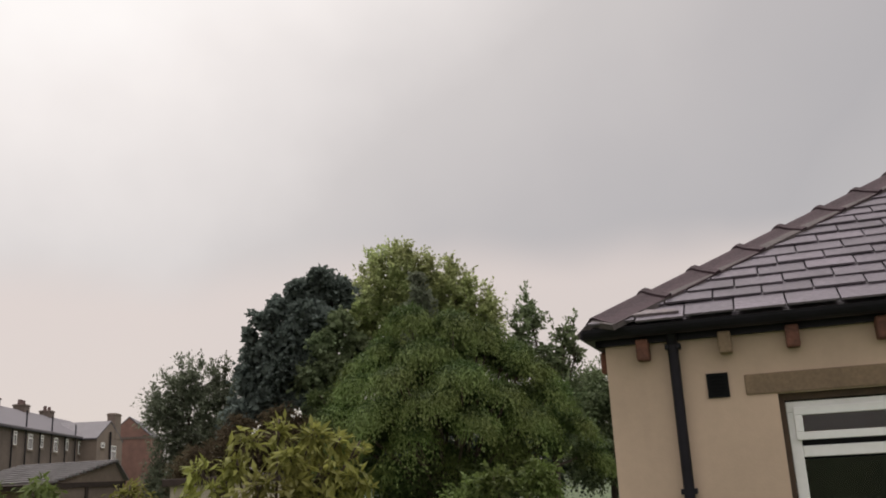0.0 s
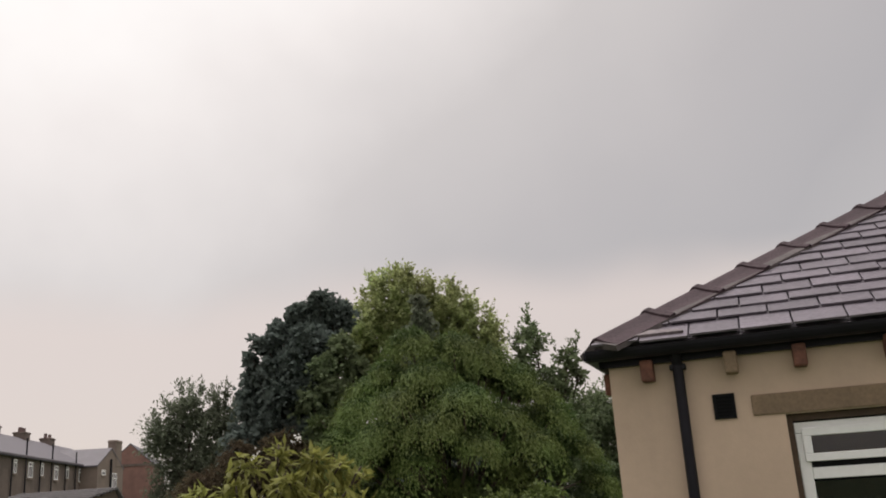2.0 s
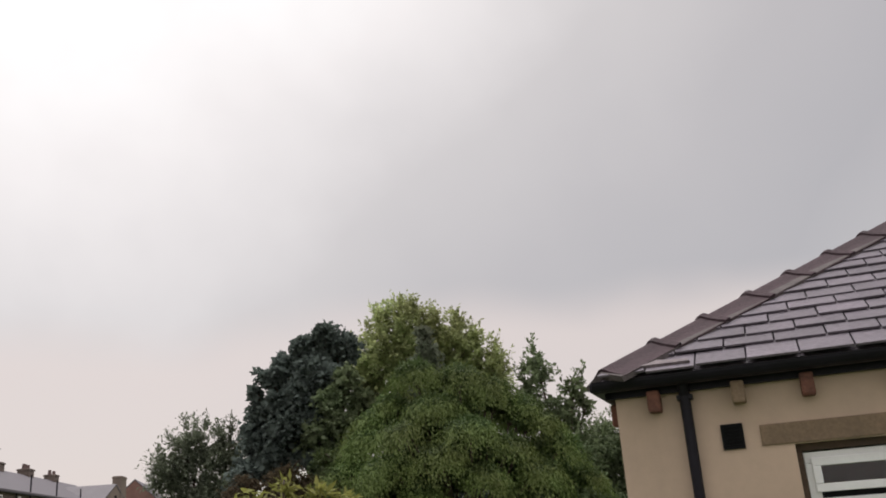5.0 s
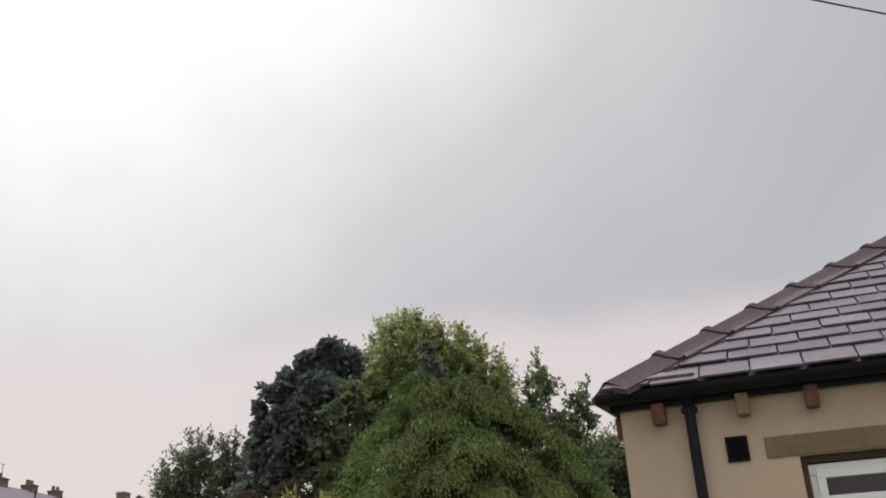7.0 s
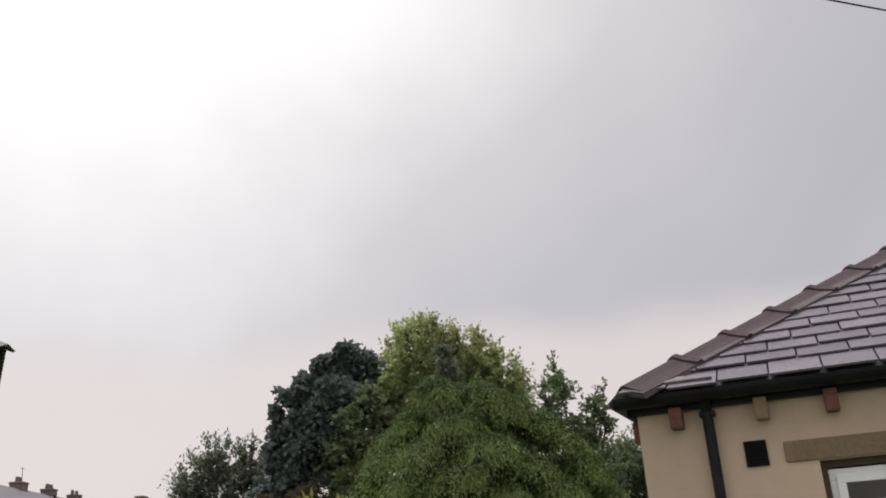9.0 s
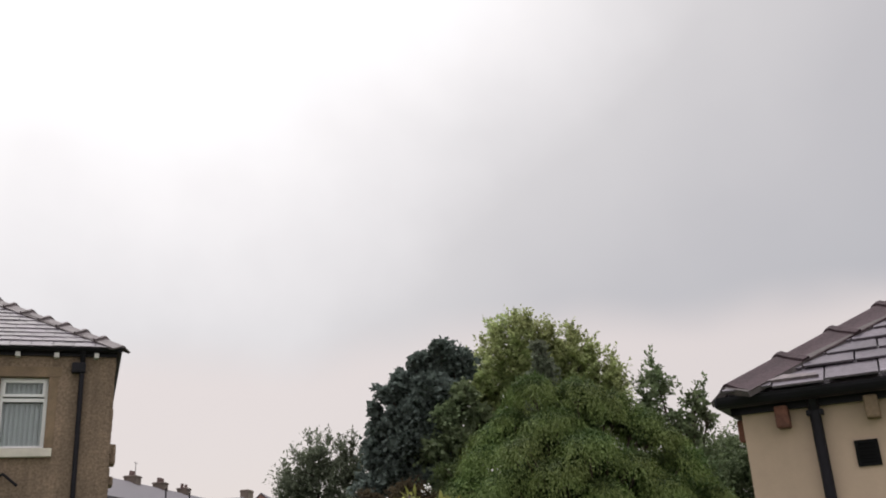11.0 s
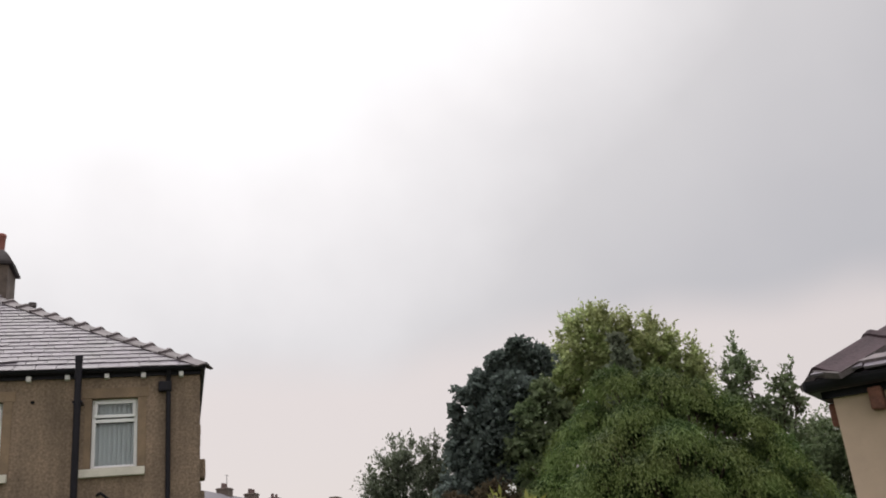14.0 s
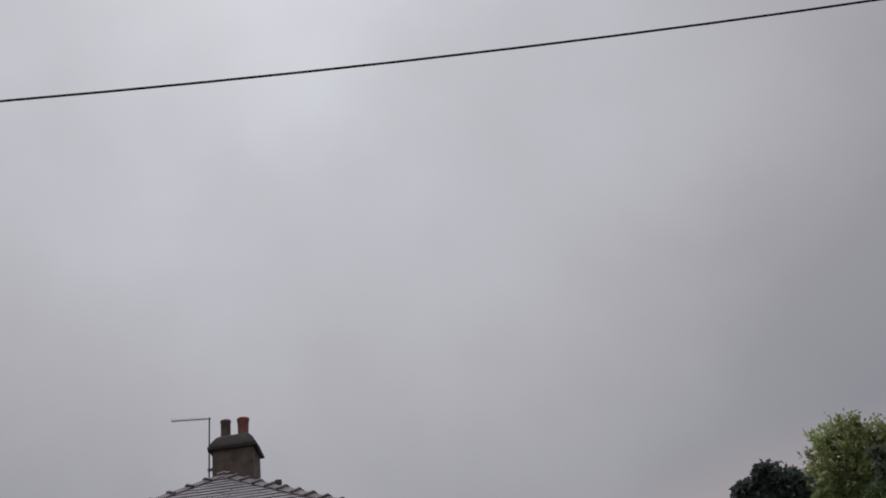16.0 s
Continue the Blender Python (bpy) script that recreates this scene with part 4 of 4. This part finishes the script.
def tree(name, base, lobes, mat, label, seed, bough=0.45, gap=0.8, twigs=14, leaves_per=14, droop=0.6, size=0.13, ratio=0.5, category="tree", trunk=0.16, inner=3000, upright=0.0, sprigs=0, loose=0.5, deep=0.6, inner_size=1.5, shelf=1.0, fill=0, arch=0.0, ruffle=0.45, stray=0.55, plain=False, tips=None):
    """A tapered trunk with limbs to every lobe, and a crown of boughs that stand on the lobes' skins with gaps between them;
    each bough is a fan of twigs that droop, set with leaves. lobes: (x, y, z, rx, ry, rz) from the tree's base."""
    rng = np.random.default_rng(seed)
    t = thing(name, pose(*base), label, category)
    lob = np.array(lobes, float)
    area = lob[:, 3] * lob[:, 5]
    n = 9000
    bear = area.copy()
    bear[len(lob) - fill:] = 0
    pick = rng.choice(len(lob), n, p=bear / bear.sum())
    d = unit(rng.normal(size=(n, 3)))
    c = lob[pick, :3] + d * lob[pick, 3:6] * rng.uniform(0.86, 1.0, n)[:, None]
    within = np.zeros(n, bool)
    for l in lob[:len(lob) - fill]:
        within |= (((c - l[:3]) / l[3:6]) ** 2).sum(1) < deep
    c, d = c[~within & (c[:, 2] > 0.2)], d[~within & (c[:, 2] > 0.2)]
    keep_c, keep_d = [], []
    lim = (bough * gap) ** 2
    sq = 1 / shelf ** 0.5
    for q, w in zip(c, d):
        if not keep_c or ((((np.array(keep_c) - q) * (1, 1, sq)) ** 2).sum(1) > lim).all():
            keep_c.append(q)
            keep_d.append(w)
    c, d = np.array(keep_c), np.array(keep_d)
    m = len(c)
    big = rng.uniform(0.55, 1.4, m)
    o = np.repeat(d, twigs, 0)
    dirs = unit(o * (0.75, 0.75, 0.75 * shelf) + rng.normal(size=(m * twigs, 3)) * (loose, loose, loose * shelf) + np.array([0, 0, upright]))
    if arch:
        # sprays that rise from the bough's foot, spread all round it and hang over outwards
        keep = d[:, 2] > -0.35
        c, d, big = c[keep], d[keep], big[keep]
        m = len(c)
        o = np.repeat(unit(c * (1, 1, 0) + d * (0.6, 0.6, 0)), twigs, 0)
        spread = unit(rng.normal(size=(m * twigs, 3)) * (1, 1, 0))
        dirs = unit(o * 0.62 + spread * 0.85 + np.array([0, 0, arch]) * rng.uniform(0.6, 1.25, m * twigs)[:, None])
    tl = bough * np.repeat(big, twigs) * rng.uniform(0.55, 1.3, m * twigs)
    start = np.repeat(c - d * bough * (0.35 if arch else 0.55), twigs, 0)
    if sprigs:
        top = c[rng.choice(m, sprigs, p=(w := np.clip(d[:, 2], 0.02, 1) ** 2) / w.sum())]
        start = np.vstack([start, top])
        dirs = np.vstack([dirs, unit(rng.normal(size=(sprigs, 3)) * 0.35 + np.array([0, 0, 1.0]))])
        tl = np.concatenate([tl, bough * rng.uniform(0.7, 1.5, sprigs)])
    k = leaves_per
    s = 0.12 + 0.88 * (np.arange(k)[None] + rng.random((len(tl), k))) / k
    p = start[:, None] + dirs[:, None] * (s * tl[:, None])[..., None]
    dr = np.full(len(tl), droop)
    if sprigs:
        dr[-sprigs:] = 0.1
    p[..., 2] -= (dr * tl)[:, None] * s ** 2
    tang = dirs[:, None] - np.array([0, 0, 2.0])[None, None] * (dr[:, None] * s)[..., None]
    along = unit((tang / (np.linalg.norm(tang, axis=2)[..., None]) + rng.normal(size=p.shape) * stray).reshape(-1, 3))
    outer = (s > 0.45).reshape(-1)
    p = (p + rng.normal(size=p.shape) * bough * 0.07 * (1, 1, shelf)).reshape(-1, 3)
    nrm = unit(rng.normal(size=p.shape) * ruffle + np.array([0, 0, 1.0]))
    ln = size * rng.uniform(0.6, 1.3, len(p))
    # leaves deeper in the crown
    pk = rng.choice(len(lob), inner, p=area / area.sum())
    q = lob[pk, :3] + unit(rng.normal(size=(inner, 3))) * lob[pk, 3:6] * ((0.8 if arch else 0.76) * rng.random(inner) ** 0.35)[:, None]
    p = np.vstack([p, q])
    along = np.vstack([along, unit(rng.normal(size=(inner, 3)))])
    nrm = np.vstack([nrm, unit(rng.normal(size=(inner, 3)))])
    ln = np.concatenate([ln, size * inner_size * rng.uniform(0.8, 1.4, inner)])
    keep = p[:, 2] > 0.05
    # outer leaves take the paler material, which paints light onto the sprays' rims
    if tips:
        fresh = keep & np.concatenate([outer, np.zeros(inner, bool)])
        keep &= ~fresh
        tagged(leaf_mesh("new_growth", p[fresh], along[fresh], nrm[fresh], ln[fresh], ln[fresh] * ratio, tips, t, plain), "paler leaves at the sprays' ends, coloured as if lit", kind="stuff")
    crown = leaf_mesh("crown", p[keep], along[keep], nrm[keep], ln[keep], ln[keep] * ratio, mat, t, plain)
    tagged(crown, kind="stuff")
    # trunk and limbs
    bm = bmesh.new()
    zmin = max(0.5, float(lob[:, 2].min()) * 0.55)
    bend = Vector((rng.uniform(-0.1, 0.1), rng.uniform(-0.1, 0.1), zmin))
    tube(bm, (0, 0, 0), bend, trunk, trunk * 0.8, n=10)
    part("trunk", bm, M_BARK, t, smooth=True)
    for l in lobes:
        bm = bmesh.new()
        c = Vector(l[:3])
        mid = bend.lerp(c, 0.5) + Vector((rng.uniform(-0.15, 0.15), rng.uniform(-0.15, 0.15), 0.1))
        tube(bm, bend, mid, trunk * 0.6, trunk * 0.38, n=7)
        tube(bm, mid, c, trunk * 0.38, trunk * 0.15, n=7)
        for j in range(5):
            e = c + Vector(unit(rng.normal(size=(1, 3)))[0]) * (0.8 * min(l[3:6]))
            tube(bm, c.lerp(mid, 0.2), e, trunk * 0.16, 0.008, n=5)
        part("limb", bm, M_BARK, t, smooth=True)
    return t


def at(az, d):
    """Plan place on a bearing (degrees, to the left of ahead) at a distance."""
    return -math.sin(radians(az)) * d, math.cos(radians(az)) * d


def lobes_at(base_az, d, rows):
    """Lobes by bearing, height above the eye in degrees, size in degrees across and up, and depth offset, from the tree's base."""
    bx, by = at(base_az, d)
    out = []
    for az, el, ra, re, dd in rows:
        x, y = at(az, d + dd)
        k = (d + dd) * math.pi / 180
        out.append((x - bx, y - by, 1.7 + (d + dd) * math.tan(radians(el)), ra * k, (ra + re) / 2 * k, re * k))
    return out


# tall yellowish tree behind, then the dark one, the big fresh green one in front and the smaller ones at the sides
tree("tall_tree", (*at(2.5, 27), 0), lobes_at(2.5, 27, ((3.4, 11.2, 2.4, 2.6, 0), (1.7, 11.6, 1.6, 1.8, 0.2), (0.2, 10.5, 2.1, 2.5, 0.3), (5.3, 9.6, 1.5, 2.5, 0.2), (-1.9, 9.0, 1.7, 2.3, 0.4), (1.5, 6, 4, 3.5, 0.5))),
     M_LEAF_TOP, "tall yellowish-green broadleaf tree behind the others", 11, bough=0.5, gap=0.95, twigs=13, leaves_per=12, droop=0.12, size=0.13, ratio=0.6, inner=6500, upright=0.5, trunk=0.2, sprigs=420, loose=0.6)
tree("dark_tree", (*at(9.5, 25), 0), lobes_at(9.5, 25, ((8.3, 12.4, 0.9, 0.9, 0), (7.2, 11.7, 1.0, 0.9, 0), (9.6, 11.7, 0.9, 0.9, 0), (10.7, 10.7, 0.9, 0.9, 0), (11.7, 9.9, 0.8, 0.7, 0), (12.7, 9.0, 0.5, 0.4, 0), (12.4, 7.9, 0.8, 0.8, 0.1), (11.4, 8.4, 0.9, 0.8, -0.3), (9.4, 10.3, 1.0, 0.9, -0.4), (12.9, 6.6, 0.7, 0.6, 0.1), (10.2, 8.6, 1.2, 1.2, -0.4), (8.4, 9.8, 1.3, 1.2, -0.4), (12.4, 6.0, 1.2, 1.0, 0), (10.9, 6.6, 1.2, 1.1, -0.5), (9.3, 6.8, 1.2, 1.1, -0.6), (11.4, 4.6, 1.5, 1.2, -0.4), (12.8, 4.2, 1.3, 1.2, 0), (9.6, 4.4, 1.4, 1.2, -0.6), (8.7, 10.9, 1.5, 1.4, 0.15), (10, 7, 2.6, 3.8, 0.6), (10.5, 2.4, 3.0, 2.2, 0))),
     M_LEAF_DARK, "dense dark blue-green broadleaf tree", 12, bough=0.36, gap=1.25, twigs=17, leaves_per=8, droop=0.35, size=0.14, ratio=0.8, inner=15000, trunk=0.2, deep=0.7, fill=3, loose=0.75, ruffle=0.9)
tree("narrow_tree", (*at(1.8, 24.6), 0), lobes_at(1.8, 24.6, ((2.0, 12.2, 0.45, 0.6, 0), (1.7, 11.2, 0.8, 0.8, 0), (2.1, 10.2, 1.0, 0.9, 0), (1.6, 9.0, 1.1, 1.0, 0), (1.8, 5.0, 1.6, 3.5, 0.2))),
     M_LEAF_LEFT, "narrow dark green tree between the taller ones", 24, bough=0.36, gap=1.0, twigs=13, leaves_per=9, droop=0.4, size=0.12, ratio=0.7, inner=2500, trunk=0.1, loose=0.7, ruffle=0.8)
tree("mid_green_tree", (*at(7.6, 24), 0), lobes_at(7.6, 24, ((7.0, 9.6, 1.0, 0.9, 0), (8.0, 8.4, 1.1, 0.9, 0), (6.2, 8.2, 1.0, 1.0, 0), (7.4, 6.9, 1.2, 1.0, -0.2), (8.9, 6.4, 1.0, 0.9, 0), (6.2, 6.4, 1.2, 1.0, 0), (7.6, 5.0, 1.5, 1.2, -0.1), (8.6, 3.4, 1.6, 1.3, 0), (6.2, 3.4, 1.6, 1.8, 0.3), (7.4, 1.0, 2.0, 2.2, 0))),
     M_LEAF_RIGHT, "mid-green rounded tree against the dark one", 22, bough=0.40, gap=1.2, twigs=16, leaves_per=9, droop=0.4, size=0.13, ratio=0.75, loose=0.75, ruffle=0.8, inner=4000, trunk=0.14, deep=0.7)
# crown's light and shade partly painted: pale tips over a darker inner green
tree("fresh_green_tree", (*at(0.3, 22), 0), lobes_at(0.3, 22, ((2.6, 9.9, 1.5, 0.85, 0), (-0.2, 9.4, 1.6, 0.85, 0), (-2.0, 8.5, 1.5, 0.85, 0.1), (-4.2, 7.2, 1.4, 0.8, 0.2), (4.9, 7.2, 1.3, 0.75, 0.0), (4.2, 8.0, 1.3, 0.75, -0.1), (1.4, 7.7, 1.6, 0.8, -0.6), (-2.3, 7.7, 1.5, 0.85, 0), (3.2, 6.3, 1.5, 0.75, -0.8), (-0.7, 6.2, 1.6, 0.8, -0.9), (-4.5, 6.3, 1.5, 0.8, 0.1), (-3.4, 6.9, 1.3, 0.8, 0.4), (8.4, 4.9, 1.0, 0.55, 0.1), (5.7, 5.9, 1.4, 0.7, -0.2), (-2.9, 4.9, 1.5, 0.75, -0.7), (1.3, 4.7, 1.6, 0.75, -1.3), (-6.4, 4.7, 1.4, 0.8, 0.1), (7.3, 4.1, 1.4, 0.65, -0.2), (4.4, 4.2, 1.6, 0.7, -1.1), (-0.9, 3.3, 1.5, 0.7, -1.3), (-4.7, 3.3, 1.5, 0.75, -0.6), (2.6, 2.7, 1.6, 0.75, -0.9), (6.2, 2.2, 1.5, 0.65, -0.2), (-7.4, 2.7, 1.3, 0.75, 0.1), (-2.7, 1.7, 1.6, 0.7, -0.1), (0.6, 1.1, 1.6, 0.7, -0.3), (-6.0, 1.3, 1.5, 0.75, 0.1), (4.2, 0.6, 1.6, 0.7, 0.0), (-8.2, 0.7, 1.3, 0.8, 0.2), (-4.2, -0.2, 1.6, 0.7, 0.1), (-1.2, -0.6, 1.6, 0.7, 0.0), (2.4, -1.0, 1.6, 0.7, 0.1),
                                                                (1.2, 7.0, 3.2, 2.0, 0.7), (0.3, 4.2, 5.2, 2.4, 0.7), (-4.5, 3.5, 3.0, 2.2, 0.9), (4.5, 2.8, 3.0, 2.0, 0.6), (0, -0.4, 7.2, 2.4, 0.5))),
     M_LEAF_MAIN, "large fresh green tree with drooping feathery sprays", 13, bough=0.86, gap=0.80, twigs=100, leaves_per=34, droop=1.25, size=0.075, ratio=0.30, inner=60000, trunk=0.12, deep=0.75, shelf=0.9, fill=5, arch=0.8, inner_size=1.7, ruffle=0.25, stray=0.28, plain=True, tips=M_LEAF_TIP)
tree("feathery_tree", (*at(15.8, 28), 0), lobes_at(15.8, 28, ((16.6, 5.6, 1.5, 1.5, 0), (17.8, 4.4, 1.3, 1.5, 0), (14.6, 5.2, 1.7, 1.4, 0.2), (15.8, 2.8, 2.8, 2.0, 0.1), (16.4, 0.2, 2.8, 2.0, 0.1))),
     M_LEAF_LEFT, "loose feathery dull green tree", 14, bough=0.5, gap=0.9, twigs=13, leaves_per=13, droop=0.15, size=0.12, ratio=0.4, inner=4500, upright=0.4, trunk=0.13, sprigs=220, loose=0.65)
tree("slender_tree", (*at(-6.0, 26), 0), lobes_at(-6.0, 26, ((-5.3, 9.3, 0.9, 1.3, 0), (-7.4, 8.0, 0.8, 0.9, 0.1), (-8.0, 7.0, 0.6, 0.6, 0.1), (-4.6, 7.6, 1.1, 1.6, 0), (-3.4, 6.6, 1.1, 1.6, 0.2), (-6.4, 6.4, 1.7, 1.6, 0.1), (-6.2, 3.5, 2.6, 2.6, 0))),
     M_LEAF_RIGHT, "slender open-crowned green tree", 15, bough=0.46, gap=1.1, twigs=8, leaves_per=8, droop=0.2, size=0.14, ratio=0.6, inner=1500, upright=0.4, trunk=0.12, sprigs=110, loose=0.65)
tree("far_tree", (*at(-9.5, 30), 0), lobes_at(-9.5, 30, ((-8.8, 4.1, 1.6, 2.0, 0), (-10.6, 3.7, 1.8, 2.0, 0), (-8.6, 1.0, 2.0, 2.2, -0.2), (-11, 0.8, 2.4, 2.4, 0))),
     M_LEAF_RIGHT, "green tree beside the bungalow", 16, bough=0.5, gap=0.8, twigs=13, leaves_per=13, droop=0.35, size=0.11, inner=6000, trunk=0.13, sprigs=40)
tree("brown_hedge", (*at(12.5, 23.5), 0), lobes_at(12.5, 23.5, ((15.4, 0.8, 2.0, 2.0, 0), (13.2, 2.0, 2.0, 2.4, 0), (10.8, 2.4, 2.2, 2.4, 0), (9.0, 1.6, 2.0, 2.4, -0.2), (12.5, -1.6, 4.4, 2.4, 0))),
     M_LEAF_BROWN, "dark brownish overgrown hedge", 17, bough=0.4, gap=0.75, twigs=12, leaves_per=13, droop=0.5, size=0.07, inner=11000, category="hedge", trunk=0.1)
tree("boundary_hedge", (*at(0, 31), 0), lobes_at(0, 31, tuple((8.0 - 2.0 * i, 1.7 + 0.5 * math.sin(i * 2.3), 1.7, 2.6, 0.3 * math.cos(i * 1.7)) for i in range(9))),
     M_LEAF_DARK, "dark overgrown hedge along the garden's end", 23, bough=0.5, gap=0.8, twigs=11, leaves_per=11, droop=0.3, size=0.12, inner=9000, category="hedge", trunk=0.1)

# nearer shrubs
def blossom(parent, place, radius, count, seed):
    """A loose truss of small white petals."""
    rng = np.random.default_rng(seed)
    o = np.array(parent.matrix_world.translation)
    p = np.array(place) - o + rng.normal(size=(count, 3)) * radius
    ob = leaf_mesh("blossom", p, unit(rng.normal(size=(count, 3))), unit(rng.normal(size=(count, 3))), rng.uniform(0.018, 0.03, count), rng.uniform(0.014, 0.022, count), M_PETAL, parent)
    tagged(ob, "small white blossom")


shrub = tree("golden_shrub", (*at(10.5, 8.5), 0), lobes_at(10.5, 8.5, ((10.6, 3.2, 1.0, 0.6, 0), (12.2, 2.5, 0.9, 0.5, 0.1), (8.6, 2.7, 1.0, 0.55, 0), (9.9, 1.6, 1.1, 0.55, -0.25), (6.9, 2.3, 0.9, 0.5, 0), (5.7, 1.7, 0.8, 0.5, 0), (7.8, 0.5, 1.1, 0.55, -0.2), (13.3, 1.2, 0.9, 0.5, 0.1), (15.2, 0.9, 0.9, 0.45, 0.1), (14.0, -0.2, 1.0, 0.5, 0), (11.8, 0.0, 1.1, 0.55, -0.2), (5.8, -0.7, 1.0, 0.5, -0.1), (9.6, -0.7, 1.2, 0.6, -0.3), (15.6, -1.2, 1.0, 0.5, 0), (13.0, -1.7, 1.2, 0.6, -0.1), (6.9, -2.0, 1.2, 0.6, -0.2), (10.6, -2.4, 1.3, 0.6, -0.2), (9.4, 0.6, 2.0, 1.5, 0.25), (10.5, -2.6, 4.6, 2.2, 0.15), (10, -8, 4, 3.0, 0))),
     M_LEAF_GOLD, "golden green shrub with long drooping leaves", 18, bough=0.36, gap=0.8, twigs=12, leaves_per=9, droop=1.7, size=0.14, ratio=0.30, fill=3, deep=0.8, inner=2000, category="shrub", trunk=0.04, upright=0.5, loose=0.6, inner_size=0.7)
for i, (place, radius, count) in enumerate((((-1.355, 8.2, 2.285), 0.016, 16), ((-1.395, 8.196, 2.24), 0.012, 7), ((-1.73, 8.135, 2.136), 0.018, 7), ((-1.69, 8.14, 2.18), 0.016, 5))):
    blossom(shrub, place, radius, count, 40 + i)
tree("golden_shrub", (*at(19.4, 9.5), 0), lobes_at(19.4, 9.5, ((19.3, -0.1, 0.8, 0.6, 0), (19.6, -1.3, 1.0, 0.8, 0), (19.2, -3.5, 1.5, 2.0, 0), (19.2, -7, 1.5, 2.0, 0))),
     M_LEAF_GOLD, "small golden green shrub", 19, bough=0.28, gap=0.7, twigs=10, leaves_per=14, droop=1.0, size=0.07, ratio=0.34, inner=700, category="shrub", trunk=0.03, upright=0.5, sprigs=4, inner_size=1.0)
tree("green_shrub", (*at(24.8, 8.0), 0), lobes_at(24.8, 8.0, ((26.5, 0.3, 0.9, 0.6, 0), (23.8, 0.0, 1.0, 0.6, 0), (25, -2.4, 2.6, 1.6, 0), (25, -7.5, 2.6, 2.6, 0))),
     M_LEAF_SHRUB, "soft green garden shrub", 20, bough=0.28, gap=0.7, twigs=10, leaves_per=13, droop=1.0, size=0.07, ratio=0.4, inner=1200, category="shrub", trunk=0.03, upright=0.4, inner_size=1.0)
tree("green_shrub", (*at(-3.0, 13), 0), lobes_at(-3.0, 13, ((-2.4, -0.9, 1.0, 1.1, 0), (-5.2, -0.7, 1.2, 1.3, 0), (-0.4, -2.0, 1.0, 1.0, 0), (-3, -3.8, 3.6, 2.0, 0))),
     M_LEAF_SHRUB, "leafy green shrub under the big tree", 21, bough=0.3, gap=0.75, twigs=10, leaves_per=12, droop=0.5, size=0.085, ratio=0.45, inner=1800, category="shrub", trunk=0.04, upright=0.3, sprigs=20, inner_size=1.0)
